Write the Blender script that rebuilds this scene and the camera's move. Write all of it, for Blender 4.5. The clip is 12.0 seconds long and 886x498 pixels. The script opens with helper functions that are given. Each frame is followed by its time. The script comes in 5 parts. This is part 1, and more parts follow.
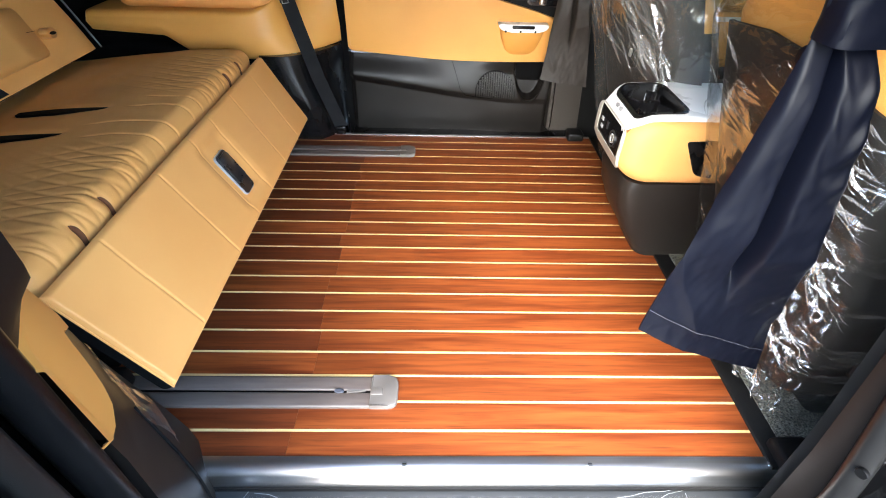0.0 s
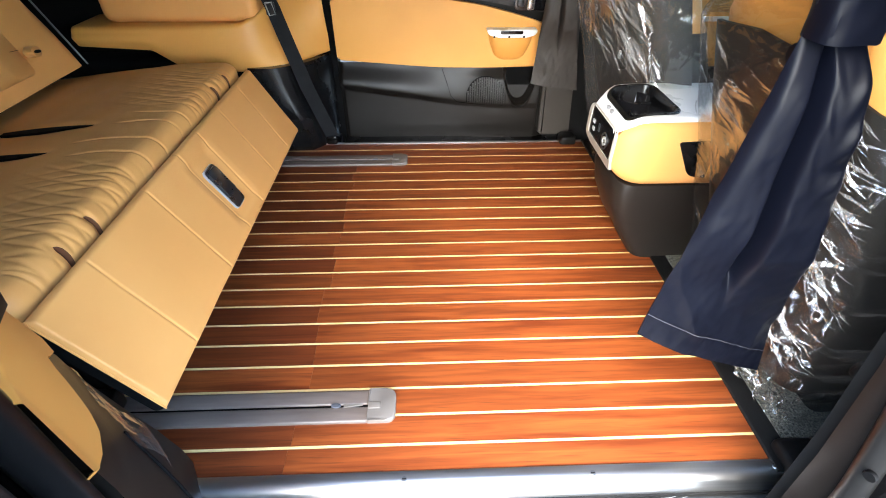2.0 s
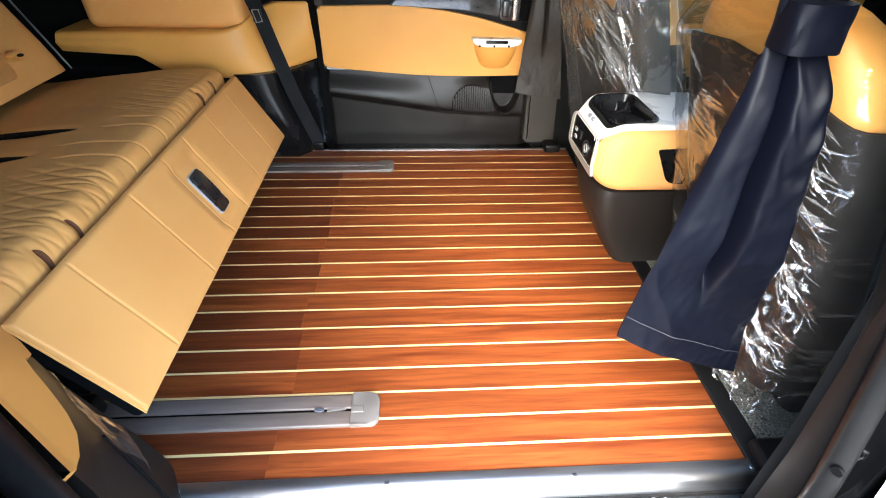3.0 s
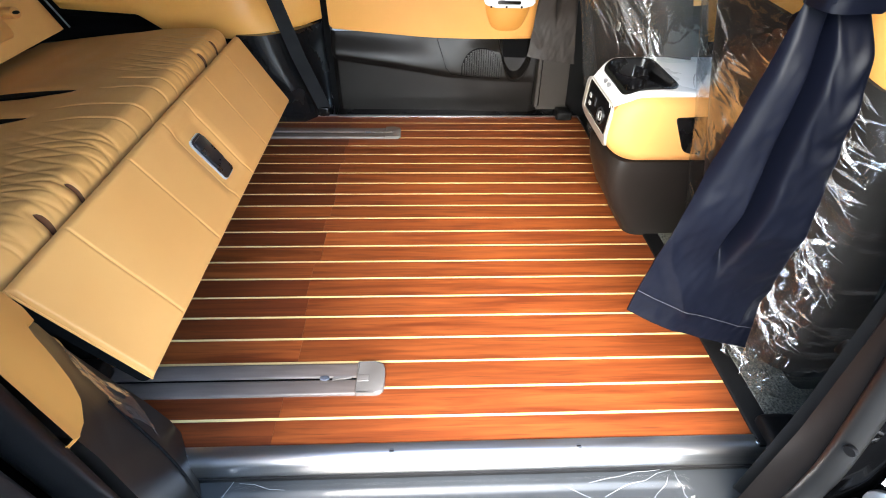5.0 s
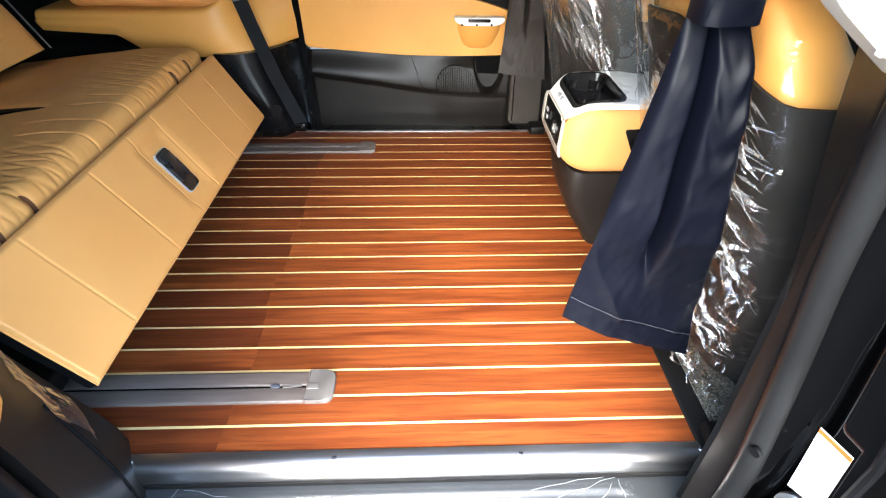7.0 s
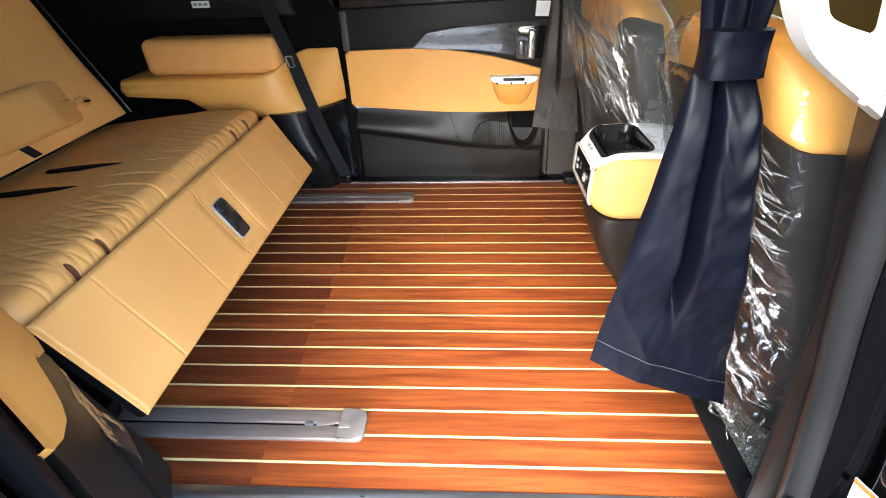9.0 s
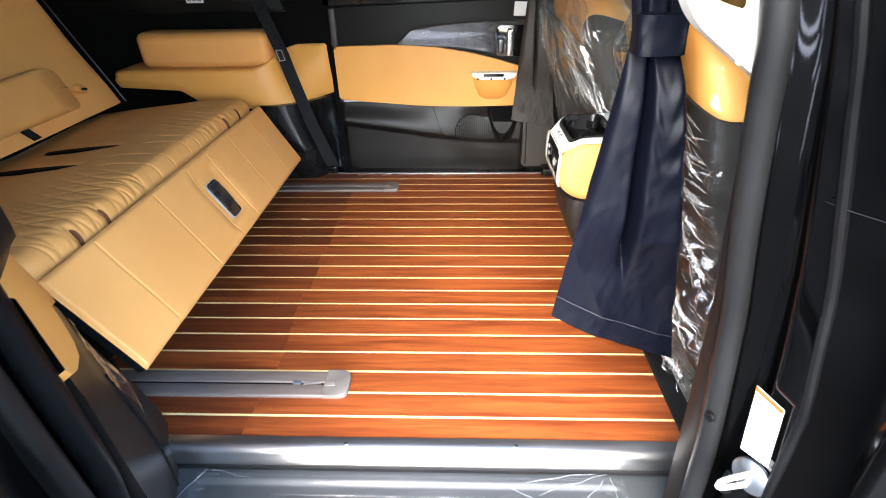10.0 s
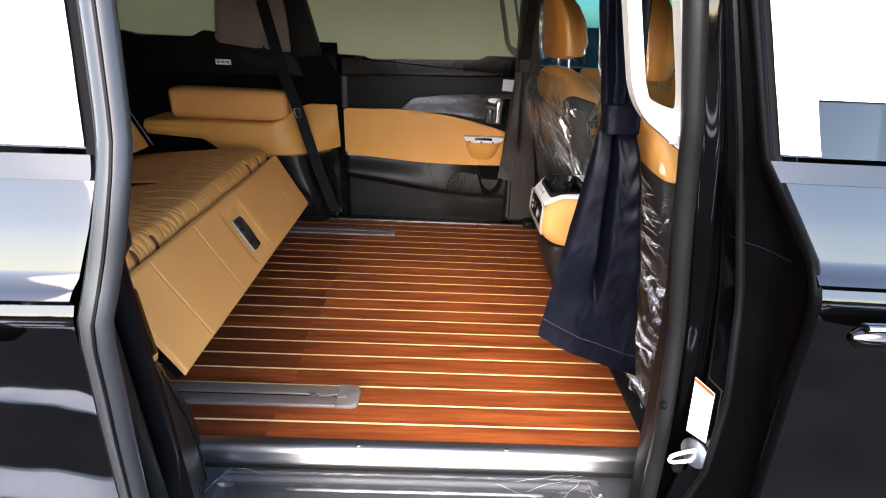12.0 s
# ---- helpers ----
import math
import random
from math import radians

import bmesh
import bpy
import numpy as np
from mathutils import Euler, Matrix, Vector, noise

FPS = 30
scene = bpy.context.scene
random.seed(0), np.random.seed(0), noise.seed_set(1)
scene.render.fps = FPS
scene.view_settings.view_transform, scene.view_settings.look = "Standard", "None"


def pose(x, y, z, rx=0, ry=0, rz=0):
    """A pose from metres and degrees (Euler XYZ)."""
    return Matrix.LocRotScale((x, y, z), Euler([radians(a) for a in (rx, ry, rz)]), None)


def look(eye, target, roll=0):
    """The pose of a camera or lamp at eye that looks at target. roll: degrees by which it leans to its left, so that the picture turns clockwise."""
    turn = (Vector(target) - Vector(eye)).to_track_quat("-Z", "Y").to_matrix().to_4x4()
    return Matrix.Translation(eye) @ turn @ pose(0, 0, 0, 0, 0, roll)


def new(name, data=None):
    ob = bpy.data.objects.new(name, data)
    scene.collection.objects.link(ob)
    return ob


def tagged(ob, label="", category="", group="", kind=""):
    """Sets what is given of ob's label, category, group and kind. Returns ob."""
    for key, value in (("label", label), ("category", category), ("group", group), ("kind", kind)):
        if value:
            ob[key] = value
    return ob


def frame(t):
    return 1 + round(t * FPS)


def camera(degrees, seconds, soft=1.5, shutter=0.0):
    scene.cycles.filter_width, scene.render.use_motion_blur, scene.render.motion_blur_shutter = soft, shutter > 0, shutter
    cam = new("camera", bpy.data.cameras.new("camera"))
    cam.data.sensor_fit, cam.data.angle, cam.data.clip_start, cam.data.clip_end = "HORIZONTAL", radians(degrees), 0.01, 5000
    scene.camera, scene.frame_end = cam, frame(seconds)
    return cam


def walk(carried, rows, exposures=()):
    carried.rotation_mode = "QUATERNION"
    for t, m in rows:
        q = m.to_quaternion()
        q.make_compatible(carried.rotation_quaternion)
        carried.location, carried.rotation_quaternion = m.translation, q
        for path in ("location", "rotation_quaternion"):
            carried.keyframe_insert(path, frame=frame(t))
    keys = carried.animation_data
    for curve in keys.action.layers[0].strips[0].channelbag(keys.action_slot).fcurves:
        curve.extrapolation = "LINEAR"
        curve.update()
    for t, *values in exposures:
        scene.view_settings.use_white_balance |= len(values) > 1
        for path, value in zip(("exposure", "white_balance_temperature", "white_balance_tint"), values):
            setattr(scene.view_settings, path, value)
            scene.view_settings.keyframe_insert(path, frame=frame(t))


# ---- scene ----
cam = camera(86.0, 12.0, 1.0, 0.3)
EXPOSURES = [(0.0, 4.55, 7050, 9), (7.0, 4.51, 7100, 9), (9.5, 4.55, 7100, 10), (10.0, 4.55, 7100, 11), (10.5, 4.42, 7050, 11), (11.5, 3.86, 7200, 14), (12.0, 3.57, 7500, 18)]
PATH = [
    (0, (0.052, -0.471, 0.95), (0.1, 1.078, -0.314), 1.8),
    (0.5, (0.057, -0.466, 0.95), (0.107, 1.074, -0.324), 0.9),
    (1, (0.058, -0.468, 0.949), (0.11, 1.081, -0.315), 0.7),
    (1.5, (0.059, -0.461, 0.951), (0.111, 1.097, -0.302), 0.5),
    (2, (0.059, -0.456, 0.947), (0.12, 1.108, -0.298), 0.3),
    (2.5, (0.059, -0.464, 0.947), (0.142, 1.107, -0.288), 0.8),
    (3, (0.07, -0.471, 0.947), (0.179, 1.112, -0.27), 1.4),
    (5, (0.069, -0.452, 0.933), (0.15, 1.051, -0.384), 1.6),
    (5.5, (0.059, -0.435, 0.93), (0.164, 1.059, -0.395), 2.0),
    (6, (0.056, -0.414, 0.918), (0.253, 1.037, -0.444), 2.5),
    (6.5, (0.087, -0.432, 0.921), (0.244, 1.062, -0.399), 2.3),
    (7, (0.195, -0.482, 0.938), (0.258, 1.064, -0.329), 0.9),
    (7.5, (0.223, -0.52, 0.953), (0.128, 1.126, -0.179), -0.5),
    (7.7, (0.232, -0.529, 0.971), (0.105, 1.156, -0.098), -1.2),
    (9.3, (0.218, -0.525, 0.945), (0.111, 1.144, -0.152), -2.2),
    (9.5, (0.231, -0.548, 0.942), (0.141, 1.124, -0.151), -1.6),
    (10, (0.25, -0.653, 0.935), (0.189, 1.031, -0.142), -1.0),
    (10.5, (0.189, -0.79, 0.947), (0.176, 0.923, -0.086), -0.7),
    (11, (0.158, -0.834, 0.989), (0.194, 0.921, 0.03), 0.1),
    (11.5, (0.171, -0.857, 1.023), (0.231, 0.94, 0.146), 1.2),
    (12, (0.173, -0.873, 0.989), (0.215, 0.926, 0.117), 2.7),
]
walk(cam, [(t, look(eye, target, roll)) for t, eye, target, roll in PATH], EXPOSURES)

# ---- world and light ----
SUN_EL, SUN_AZ = 39, 194
world = bpy.data.worlds.new("sky")
scene.world = world
world.use_nodes = True
wt = world.node_tree
sky = wt.nodes.new("ShaderNodeTexSky")
sky.sky_type, sky.sun_disc = "NISHITA", False
sky.sun_elevation, sky.sun_rotation = radians(SUN_EL), radians(SUN_AZ)
sky.air_density, sky.dust_density, sky.ozone_density = 1.0, 0.8, 2.0
wt.links.new(sky.outputs[0], wt.nodes["Background"].inputs[0])
wt.nodes["Background"].inputs[1].default_value = 0.15
sun = new("sun", bpy.data.lights.new("sun", "SUN"))
sun.data.energy, sun.data.angle, sun.data.color = 0.74, radians(52), (1.0, 0.94, 0.85)
sun.matrix_world = look((-0.78, -3.12, 2.6), (0, 0, 0))


# ---- materials ----
def nodes_of(name):
    m = bpy.data.materials.new(name)
    m.use_nodes = True
    return m, m.node_tree.nodes, m.node_tree.links, m.node_tree.nodes["Principled BSDF"]


def stuff_mat(name, a, b, rough=0.5, scale=6.0, stretch=(1, 1, 1), metal=0.0, coat=0.0, grain=400.0, bump=0.15,
              cells=False, rough_var=0.12, spec=0.5, depth=0.001, sheen=0.0):
    """A surface of two mixed colours, with fine relief and uneven gloss."""
    m, n, l, p = nodes_of(name)
    geo = n.new("ShaderNodeNewGeometry")
    mp = n.new("ShaderNodeMapping")
    mp.inputs["Scale"].default_value = stretch
    l.new(geo.outputs["Position"], mp.inputs[0])
    big = n.new("ShaderNodeTexNoise")
    big.inputs["Scale"].default_value, big.inputs["Detail"].default_value = scale, 6
    l.new(mp.outputs[0], big.inputs["Vector"])
    mix = n.new("ShaderNodeMix")
    mix.data_type = "RGBA"
    mix.inputs[6].default_value, mix.inputs[7].default_value = (*a, 1), (*b, 1)
    ramp = n.new("ShaderNodeMapRange")
    ramp.inputs[1].default_value, ramp.inputs[2].default_value = 0.3, 0.7
    l.new(big.outputs[0], ramp.inputs[0])
    l.new(ramp.outputs[0], mix.inputs[0])
    l.new(mix.outputs[2], p.inputs["Base Color"])
    rr = n.new("ShaderNodeMapRange")
    rr.inputs[3].default_value, rr.inputs[4].default_value = max(0.02, rough - rough_var), min(1, rough + rough_var)
    l.new(big.outputs[0], rr.inputs[0])
    l.new(rr.outputs[0], p.inputs["Roughness"])
    p.inputs["Metallic"].default_value, p.inputs["Coat Weight"].default_value = metal, coat
    p.inputs["Specular IOR Level"].default_value = spec
    p.inputs["Sheen Weight"].default_value = sheen
    if bump:
        fine = n.new("ShaderNodeTexVoronoi" if cells else "ShaderNodeTexNoise")
        fine.inputs["Scale"].default_value = grain
        l.new(mp.outputs[0], fine.inputs["Vector"])
        bp = n.new("ShaderNodeBump")
        bp.inputs["Strength"].default_value, bp.inputs["Distance"].default_value = bump, depth
        l.new(fine.outputs[0], bp.inputs["Height"])
        l.new(bp.outputs[0], p.inputs["Normal"])
    return m


def teak(name, a, b, c):
    """Oiled wood: long grain along x, a tone of its own for each board."""
    m, n, l, p = nodes_of(name)
    geo, info = n.new("ShaderNodeNewGeometry"), n.new("ShaderNodeObjectInfo")
    add = n.new("ShaderNodeVectorMath")
    l.new(geo.outputs["Position"], add.inputs[0])
    mul = n.new("ShaderNodeMath")
    mul.operation, mul.inputs[1].default_value = "MULTIPLY", 37.0
    l.new(info.outputs["Random"], mul.inputs[0])
    l.new(mul.outputs[0], add.inputs[1])
    mp = n.new("ShaderNodeMapping")
    mp.inputs["Scale"].default_value = (1.6, 26, 10)
    l.new(add.outputs[0], mp.inputs[0])
    g = n.new("ShaderNodeTexNoise")
    g.inputs["Scale"].default_value, g.inputs["Detail"].default_value, g.inputs["Distortion"].default_value = 2.2, 9, 0.6
    l.new(mp.outputs[0], g.inputs["Vector"])
    ramp = n.new("ShaderNodeValToRGB")
    ramp.color_ramp.elements[0].position, ramp.color_ramp.elements[1].position = 0.3, 0.72
    ramp.color_ramp.elements[0].color, ramp.color_ramp.elements[1].color = (*a, 1), (*b, 1)
    l.new(g.outputs[0], ramp.inputs[0])
    # thin dark pores
    mp2 = n.new("ShaderNodeMapping")
    mp2.inputs["Scale"].default_value = (5, 160, 20)
    l.new(add.outputs[0], mp2.inputs[0])
    g2 = n.new("ShaderNodeTexNoise")
    g2.inputs["Scale"].default_value, g2.inputs["Detail"].default_value = 2.0, 4
    l.new(mp2.outputs[0], g2.inputs["Vector"])
    thr = n.new("ShaderNodeMapRange")
    thr.inputs[1].default_value, thr.inputs[2].default_value, thr.inputs[4].default_value = 0.56, 0.75, 0.7
    l.new(g2.outputs[0], thr.inputs[0])
    mix = n.new("ShaderNodeMix")
    mix.data_type = "RGBA"
    mix.inputs[7].default_value = (*c, 1)
    l.new(thr.outputs[0], mix.inputs[0])
    l.new(ramp.outputs[0], mix.inputs[6])
    hs = n.new("ShaderNodeHueSaturation")
    val = n.new("ShaderNodeMapRange")
    val.inputs[3].default_value, val.inputs[4].default_value = 0.84, 1.14
    l.new(info.outputs["Random"], val.inputs[0])
    l.new(val.outputs[0], hs.inputs["Value"])
    l.new(mix.outputs[2], hs.inputs["Color"])
    l.new(hs.outputs[0], p.inputs["Base Color"])
    p.inputs["Roughness"].default_value = 0.42
    p.inputs["Specular IOR Level"].default_value = 0.35
    bp = n.new("ShaderNodeBump")
    bp.inputs["Strength"].default_value, bp.inputs["Distance"].default_value = 0.2, 0.0006
    l.new(g2.outputs[0], bp.inputs["Height"])
    l.new(bp.outputs[0], p.inputs["Normal"])
    return m


def film_mat(name, tint=(1, 1, 1), amount=1.0, crease=26.0, strength=0.8, milk=0.012, pull=(1.0, 1.0, 0.32)):
    """Clear plastic film, creased."""
    m, n, l, p = nodes_of(name)
    n.remove(p)
    out = n["Material Output"]
    geo = n.new("ShaderNodeNewGeometry")
    # sharp thin ridges at two sizes, drawn out along the pull of the film
    total = None
    for size, turn, share in ((crease, 0.5, 1.0), (crease * 2.6, -0.4, 0.30)):
        mp = n.new("ShaderNodeMapping")
        mp.inputs["Rotation"].default_value = (turn, turn * 0.6, 0)
        mp.inputs["Scale"].default_value = pull
        l.new(geo.outputs["Position"], mp.inputs[0])
        v = n.new("ShaderNodeTexNoise")
        v.inputs["Scale"].default_value, v.inputs["Detail"].default_value, v.inputs["Distortion"].default_value = size, 2, 0.8
        l.new(mp.outputs[0], v.inputs["Vector"])
        chain = v.outputs[0]
        for op, val in (("SUBTRACT", 0.5), ("ABSOLUTE", 0), ("MULTIPLY", -13.0), ("EXPONENT", 0), ("MULTIPLY", share)):
            q = n.new("ShaderNodeMath")
            q.operation, q.inputs[1].default_value = op, val
            l.new(chain, q.inputs[0])
            chain = q.outputs[0]
        if total:
            q = n.new("ShaderNodeMath")
            l.new(total, q.inputs[0])
            l.new(chain, q.inputs[1])
            chain = q.outputs[0]
        total = chain
    # slack patches between the drawn creases
    calm, span, gate = n.new("ShaderNodeTexNoise"), n.new("ShaderNodeMapRange"), n.new("ShaderNodeMath")
    calm.inputs["Scale"].default_value = 5.0
    span.inputs[1].default_value, span.inputs[2].default_value, span.inputs[3].default_value = 0.42, 0.62, 0.12
    gate.operation = "MULTIPLY"
    l.new(geo.outputs["Position"], calm.inputs["Vector"])
    l.new(calm.outputs[0], span.inputs[0])
    l.new(span.outputs[0], gate.inputs[0])
    l.new(total, gate.inputs[1])
    bp = n.new("ShaderNodeBump")
    bp.inputs["Strength"].default_value, bp.inputs["Distance"].default_value = strength, 0.016
    l.new(gate.outputs[0], bp.inputs["Height"])
    clear, gloss, fr, mix = (n.new("ShaderNodeBsdf" + k) if k in ("Transparent", "Glossy") else n.new("ShaderNode" + k)
                             for k in ("Transparent", "Glossy", "Fresnel", "MixShader"))
    clear.inputs[0].default_value = (*tint, 1)
    gloss.inputs["Roughness"].default_value = 0.06
    fr.inputs[0].default_value = 1.55
    l.new(bp.outputs[0], gloss.inputs["Normal"])
    l.new(bp.outputs[0], fr.inputs["Normal"])
    sc = n.new("ShaderNodeMath")
    sc.operation, sc.use_clamp, sc.inputs[1].default_value = "MULTIPLY", True, 1.0 * amount
    l.new(fr.outputs[0], sc.inputs[0])
    cap = n.new("ShaderNodeMath")
    cap.operation, cap.inputs[1].default_value = "MINIMUM", 0.42
    l.new(sc.outputs[0], cap.inputs[0])
    l.new(cap.outputs[0], mix.inputs[0])
    haze, veil = n.new("ShaderNodeBsdfDiffuse"), n.new("ShaderNodeMixShader")
    haze.inputs[0].default_value, veil.inputs[0].default_value = (0.84, 0.83, 0.80, 1), milk
    l.new(clear.outputs[0], veil.inputs[1])
    l.new(haze.outputs[0], veil.inputs[2])
    l.new(veil.outputs[0], mix.inputs[1])
    l.new(gloss.outputs[0], mix.inputs[2])
    l.new(mix.outputs[0], out.inputs[0])
    return m


def glass_mat(name, tint):
    m, n, l, p = nodes_of(name)
    n.remove(p)
    out = n["Material Output"]
    clear, gloss = n.new("ShaderNodeBsdfTransparent"), n.new("ShaderNodeBsdfGlossy")
    fr, mix = n.new("ShaderNodeFresnel"), n.new("ShaderNodeMixShader")
    clear.inputs[0].default_value = (*tint, 1)
    gloss.inputs["Roughness"].default_value = 0.01
    l.new(fr.outputs[0], mix.inputs[0])
    l.new(clear.outputs[0], mix.inputs[1])
    l.new(gloss.outputs[0], mix.inputs[2])
    l.new(mix.outputs[0], out.inputs[0])
    return m


def shade_mat(name, col):
    """Woven sun blind that lets light through."""
    m, n, l, p = nodes_of(name)
    n.remove(p)
    out = n["Material Output"]
    geo = n.new("ShaderNodeNewGeometry")
    w = n.new("ShaderNodeTexWave")
    w.bands_direction = "Z"
    w.inputs["Scale"].default_value, w.inputs["Distortion"].default_value = 14, 2
    l.new(geo.outputs["Position"], w.inputs["Vector"])
    mix0 = n.new("ShaderNodeMix")
    mix0.data_type = "RGBA"
    mix0.inputs[6].default_value = (*col, 1)
    mix0.inputs[7].default_value = (*[c * 0.965 for c in col], 1)
    l.new(w.outputs[1], mix0.inputs[0])
    d, t, mx = n.new("ShaderNodeBsdfDiffuse"), n.new("ShaderNodeBsdfTranslucent"), n.new("ShaderNodeMixShader")
    mx.inputs[0].default_value = 0.38
    for s in (d, t):
        l.new(mix0.outputs[2], s.inputs[0])
    l.new(d.outputs[0], mx.inputs[1])
    l.new(t.outputs[0], mx.inputs[2])
    l.new(mx.outputs[0], out.inputs[0])
    return m


LEATHER = stuff_mat("tan_leather", (0.715, 0.318, 0.092), (0.775, 0.364, 0.110), 0.5, 3.5, spec=0.35, grain=520, bump=0.12, cells=True, depth=0.0006)
LEATHER_DARK = stuff_mat("tan_leather_stitched", (0.50, 0.29, 0.12), (0.56, 0.34, 0.15), 0.5, 5, grain=420, bump=0.25, cells=True)
TAN = stuff_mat("tan_trim", (0.68, 0.298, 0.060), (0.74, 0.338, 0.076), 0.52, 3, grain=600, bump=0.15, cells=True, depth=0.0005)
# the same tan plastic, paler: the console's stronger light put into its colour
CONSOLE_TAN = stuff_mat("lit_tan_console", (0.68, 0.325, 0.100), (0.73, 0.360, 0.118), 0.55, 3, spec=0.22, grain=600, bump=0.12, cells=True, depth=0.0005)
BLACK = stuff_mat("black_plastic", (0.0034, 0.0034, 0.0036), (0.0066, 0.0064, 0.0062), 0.5, 8, spec=0.2, grain=900, bump=0.25, depth=0.0006)
DOORBLACK = stuff_mat("black_door_lining", (0.0065, 0.0055, 0.0047), (0.0098, 0.0084, 0.0073), 0.42, 8, spec=0.26, grain=900, bump=0.25, depth=0.0006)
BLACK_SMOOTH = stuff_mat("black_smooth_plastic", (0.003, 0.003, 0.0034), (0.006, 0.006, 0.0064), 0.26, 5, spec=0.4, bump=0.05)
GREY_PLASTIC = stuff_mat("dark_grey_plastic", (0.028, 0.026, 0.024), (0.04, 0.037, 0.034), 0.45, 7, grain=900, bump=0.25, depth=0.0006)
PAINT = stuff_mat("black_car_paint", (0.0004, 0.0004, 0.0005), (0.0007, 0.0007, 0.0008), 0.04, 2, bump=0.02, grain=3, rough_var=0.03, depth=0.002, spec=0.6)
PAINT_SATIN = stuff_mat("satin_black_jamb_paint", (0.0006, 0.0006, 0.0007), (0.0010, 0.0010, 0.0011), 0.07, 2, bump=0.02, grain=30, rough_var=0.04, spec=0.35)
JAMB_DARK = stuff_mat("dull_black_jamb", (0.0006, 0.0006, 0.0007), (0.0012, 0.0012, 0.0013), 0.30, 3, bump=0.02, grain=60, spec=0.03)
RUBBER = stuff_mat("rubber_seal", (0.0022, 0.0023, 0.0026), (0.0045, 0.0046, 0.0050), 0.36, 14, spec=0.09, grain=500, bump=0.1)
SEAL = stuff_mat("satin_rubber_seal", (0.0055, 0.0056, 0.0058), (0.0090, 0.0092, 0.0095), 0.38, 5, spec=0.17, grain=500, bump=0.08)
RUBBER_GREY = stuff_mat("grey_rubber_seal", (0.015, 0.016, 0.0175), (0.022, 0.0235, 0.025), 0.36, 3, spec=0.36, rough_var=0.03, grain=300, bump=0.1)
ALU = stuff_mat("brushed_aluminium", (0.50, 0.50, 0.50), (0.60, 0.60, 0.60), 0.30, 3, (1, 60, 60), metal=1.0, grain=40, bump=0.04, rough_var=0.05)
CHROME = stuff_mat("chrome", (0.75, 0.75, 0.76), (0.82, 0.82, 0.83), 0.12, 10, metal=1.0, bump=0, rough_var=0.05)
ZINC = stuff_mat("zinc_plated_steel", (0.42, 0.45, 0.49), (0.52, 0.55, 0.59), 0.34, 40, metal=1.0, bump=0.05)
MOLDING = stuff_mat("satin_door_molding", (0.040, 0.042, 0.045), (0.052, 0.054, 0.058), 0.4, 10, metal=0.9, bump=0)
SATIN = stuff_mat("satin_silver_trim", (0.085, 0.09, 0.095), (0.11, 0.115, 0.12), 0.36, 10, metal=0.9, bump=0)
RAIL = stuff_mat("grey_rail_cover", (0.092, 0.072, 0.062), (0.118, 0.094, 0.082), 0.4, 12, (1, 8, 1), grain=500, bump=0.12)
RAIL_CAP = stuff_mat("grey_cap", (0.115, 0.103, 0.092), (0.14, 0.126, 0.113), 0.5, 12, grain=700, bump=0.2)
INLAY = stuff_mat("cream_inlay", (0.64, 0.46, 0.19), (0.72, 0.54, 0.25), 0.4, 30, (1, 8, 1), grain=300, bump=0.1)
NAVY = stuff_mat("navy_satin", (0.0008, 0.0013, 0.0038), (0.0012, 0.0019, 0.0052), 0.50, 9, rough_var=0.06, grain=1200, bump=0.15, depth=0.0004, spec=0.14)
TRIM_GREY = stuff_mat("grey_brown_plastic", (0.0115, 0.0094, 0.0080), (0.0160, 0.0132, 0.0114), 0.40, 5, spec=0.18, grain=800, bump=0.15, depth=0.0005)
LINING = stuff_mat("dark_brown_lining", (0.0062, 0.0048, 0.0042), (0.0085, 0.0066, 0.0058), 0.45, 5, spec=0.10, grain=800, bump=0.15, depth=0.0005)
PILLAR = stuff_mat("brown_grey_pillar_lining", (0.022, 0.018, 0.014), (0.029, 0.024, 0.019), 0.5, 5, grain=800, bump=0.15, depth=0.0005)
DARKCLOTH = stuff_mat("charcoal_cloth", (0.020, 0.0158, 0.0130), (0.028, 0.0225, 0.0185), 0.6, 9, grain=1200, bump=0.3, depth=0.0005)
STEPMAT = stuff_mat("grey_step_plastic", (0.017, 0.0195, 0.021), (0.025, 0.028, 0.030), 0.55, 6, spec=0.35, grain=700, bump=0.25, depth=0.0006)
GLINT_WHITE = stuff_mat("painted_white_glint", (0.28, 0.29, 0.30), (0.40, 0.41, 0.42), 0.25, 60, bump=0)
WEB = stuff_mat("belt_webbing", (0.006, 0.006, 0.007), (0.012, 0.012, 0.013), 0.8, 20, (1, 1, 1), spec=0.15, grain=900, bump=0.3, depth=0.0006)
WHITE = stuff_mat("white_plastic", (0.74, 0.75, 0.74), (0.80, 0.80, 0.79), 0.28, 4, grain=700, bump=0.06)
CREAM = stuff_mat("cream_plastic", (0.46, 0.42, 0.36), (0.52, 0.48, 0.42), 0.4, 4, grain=700, bump=0.12)
TAUPE = stuff_mat("taupe_trim", (0.17, 0.14, 0.12), (0.21, 0.175, 0.15), 0.6, 6, grain=700, bump=0.3)
HEADLINER = stuff_mat("headliner_fabric", (0.035, 0.033, 0.031), (0.045, 0.042, 0.040), 0.9, 6, grain=900, bump=0.4)
LEVER = stuff_mat("blue_grey_lever", (0.008, 0.009, 0.011), (0.013, 0.014, 0.017), 0.30, 30, bump=0)
FRAME_GREY = stuff_mat("pale_grey_plastic", (0.30, 0.30, 0.29), (0.35, 0.35, 0.34), 0.35, 6, bump=0)
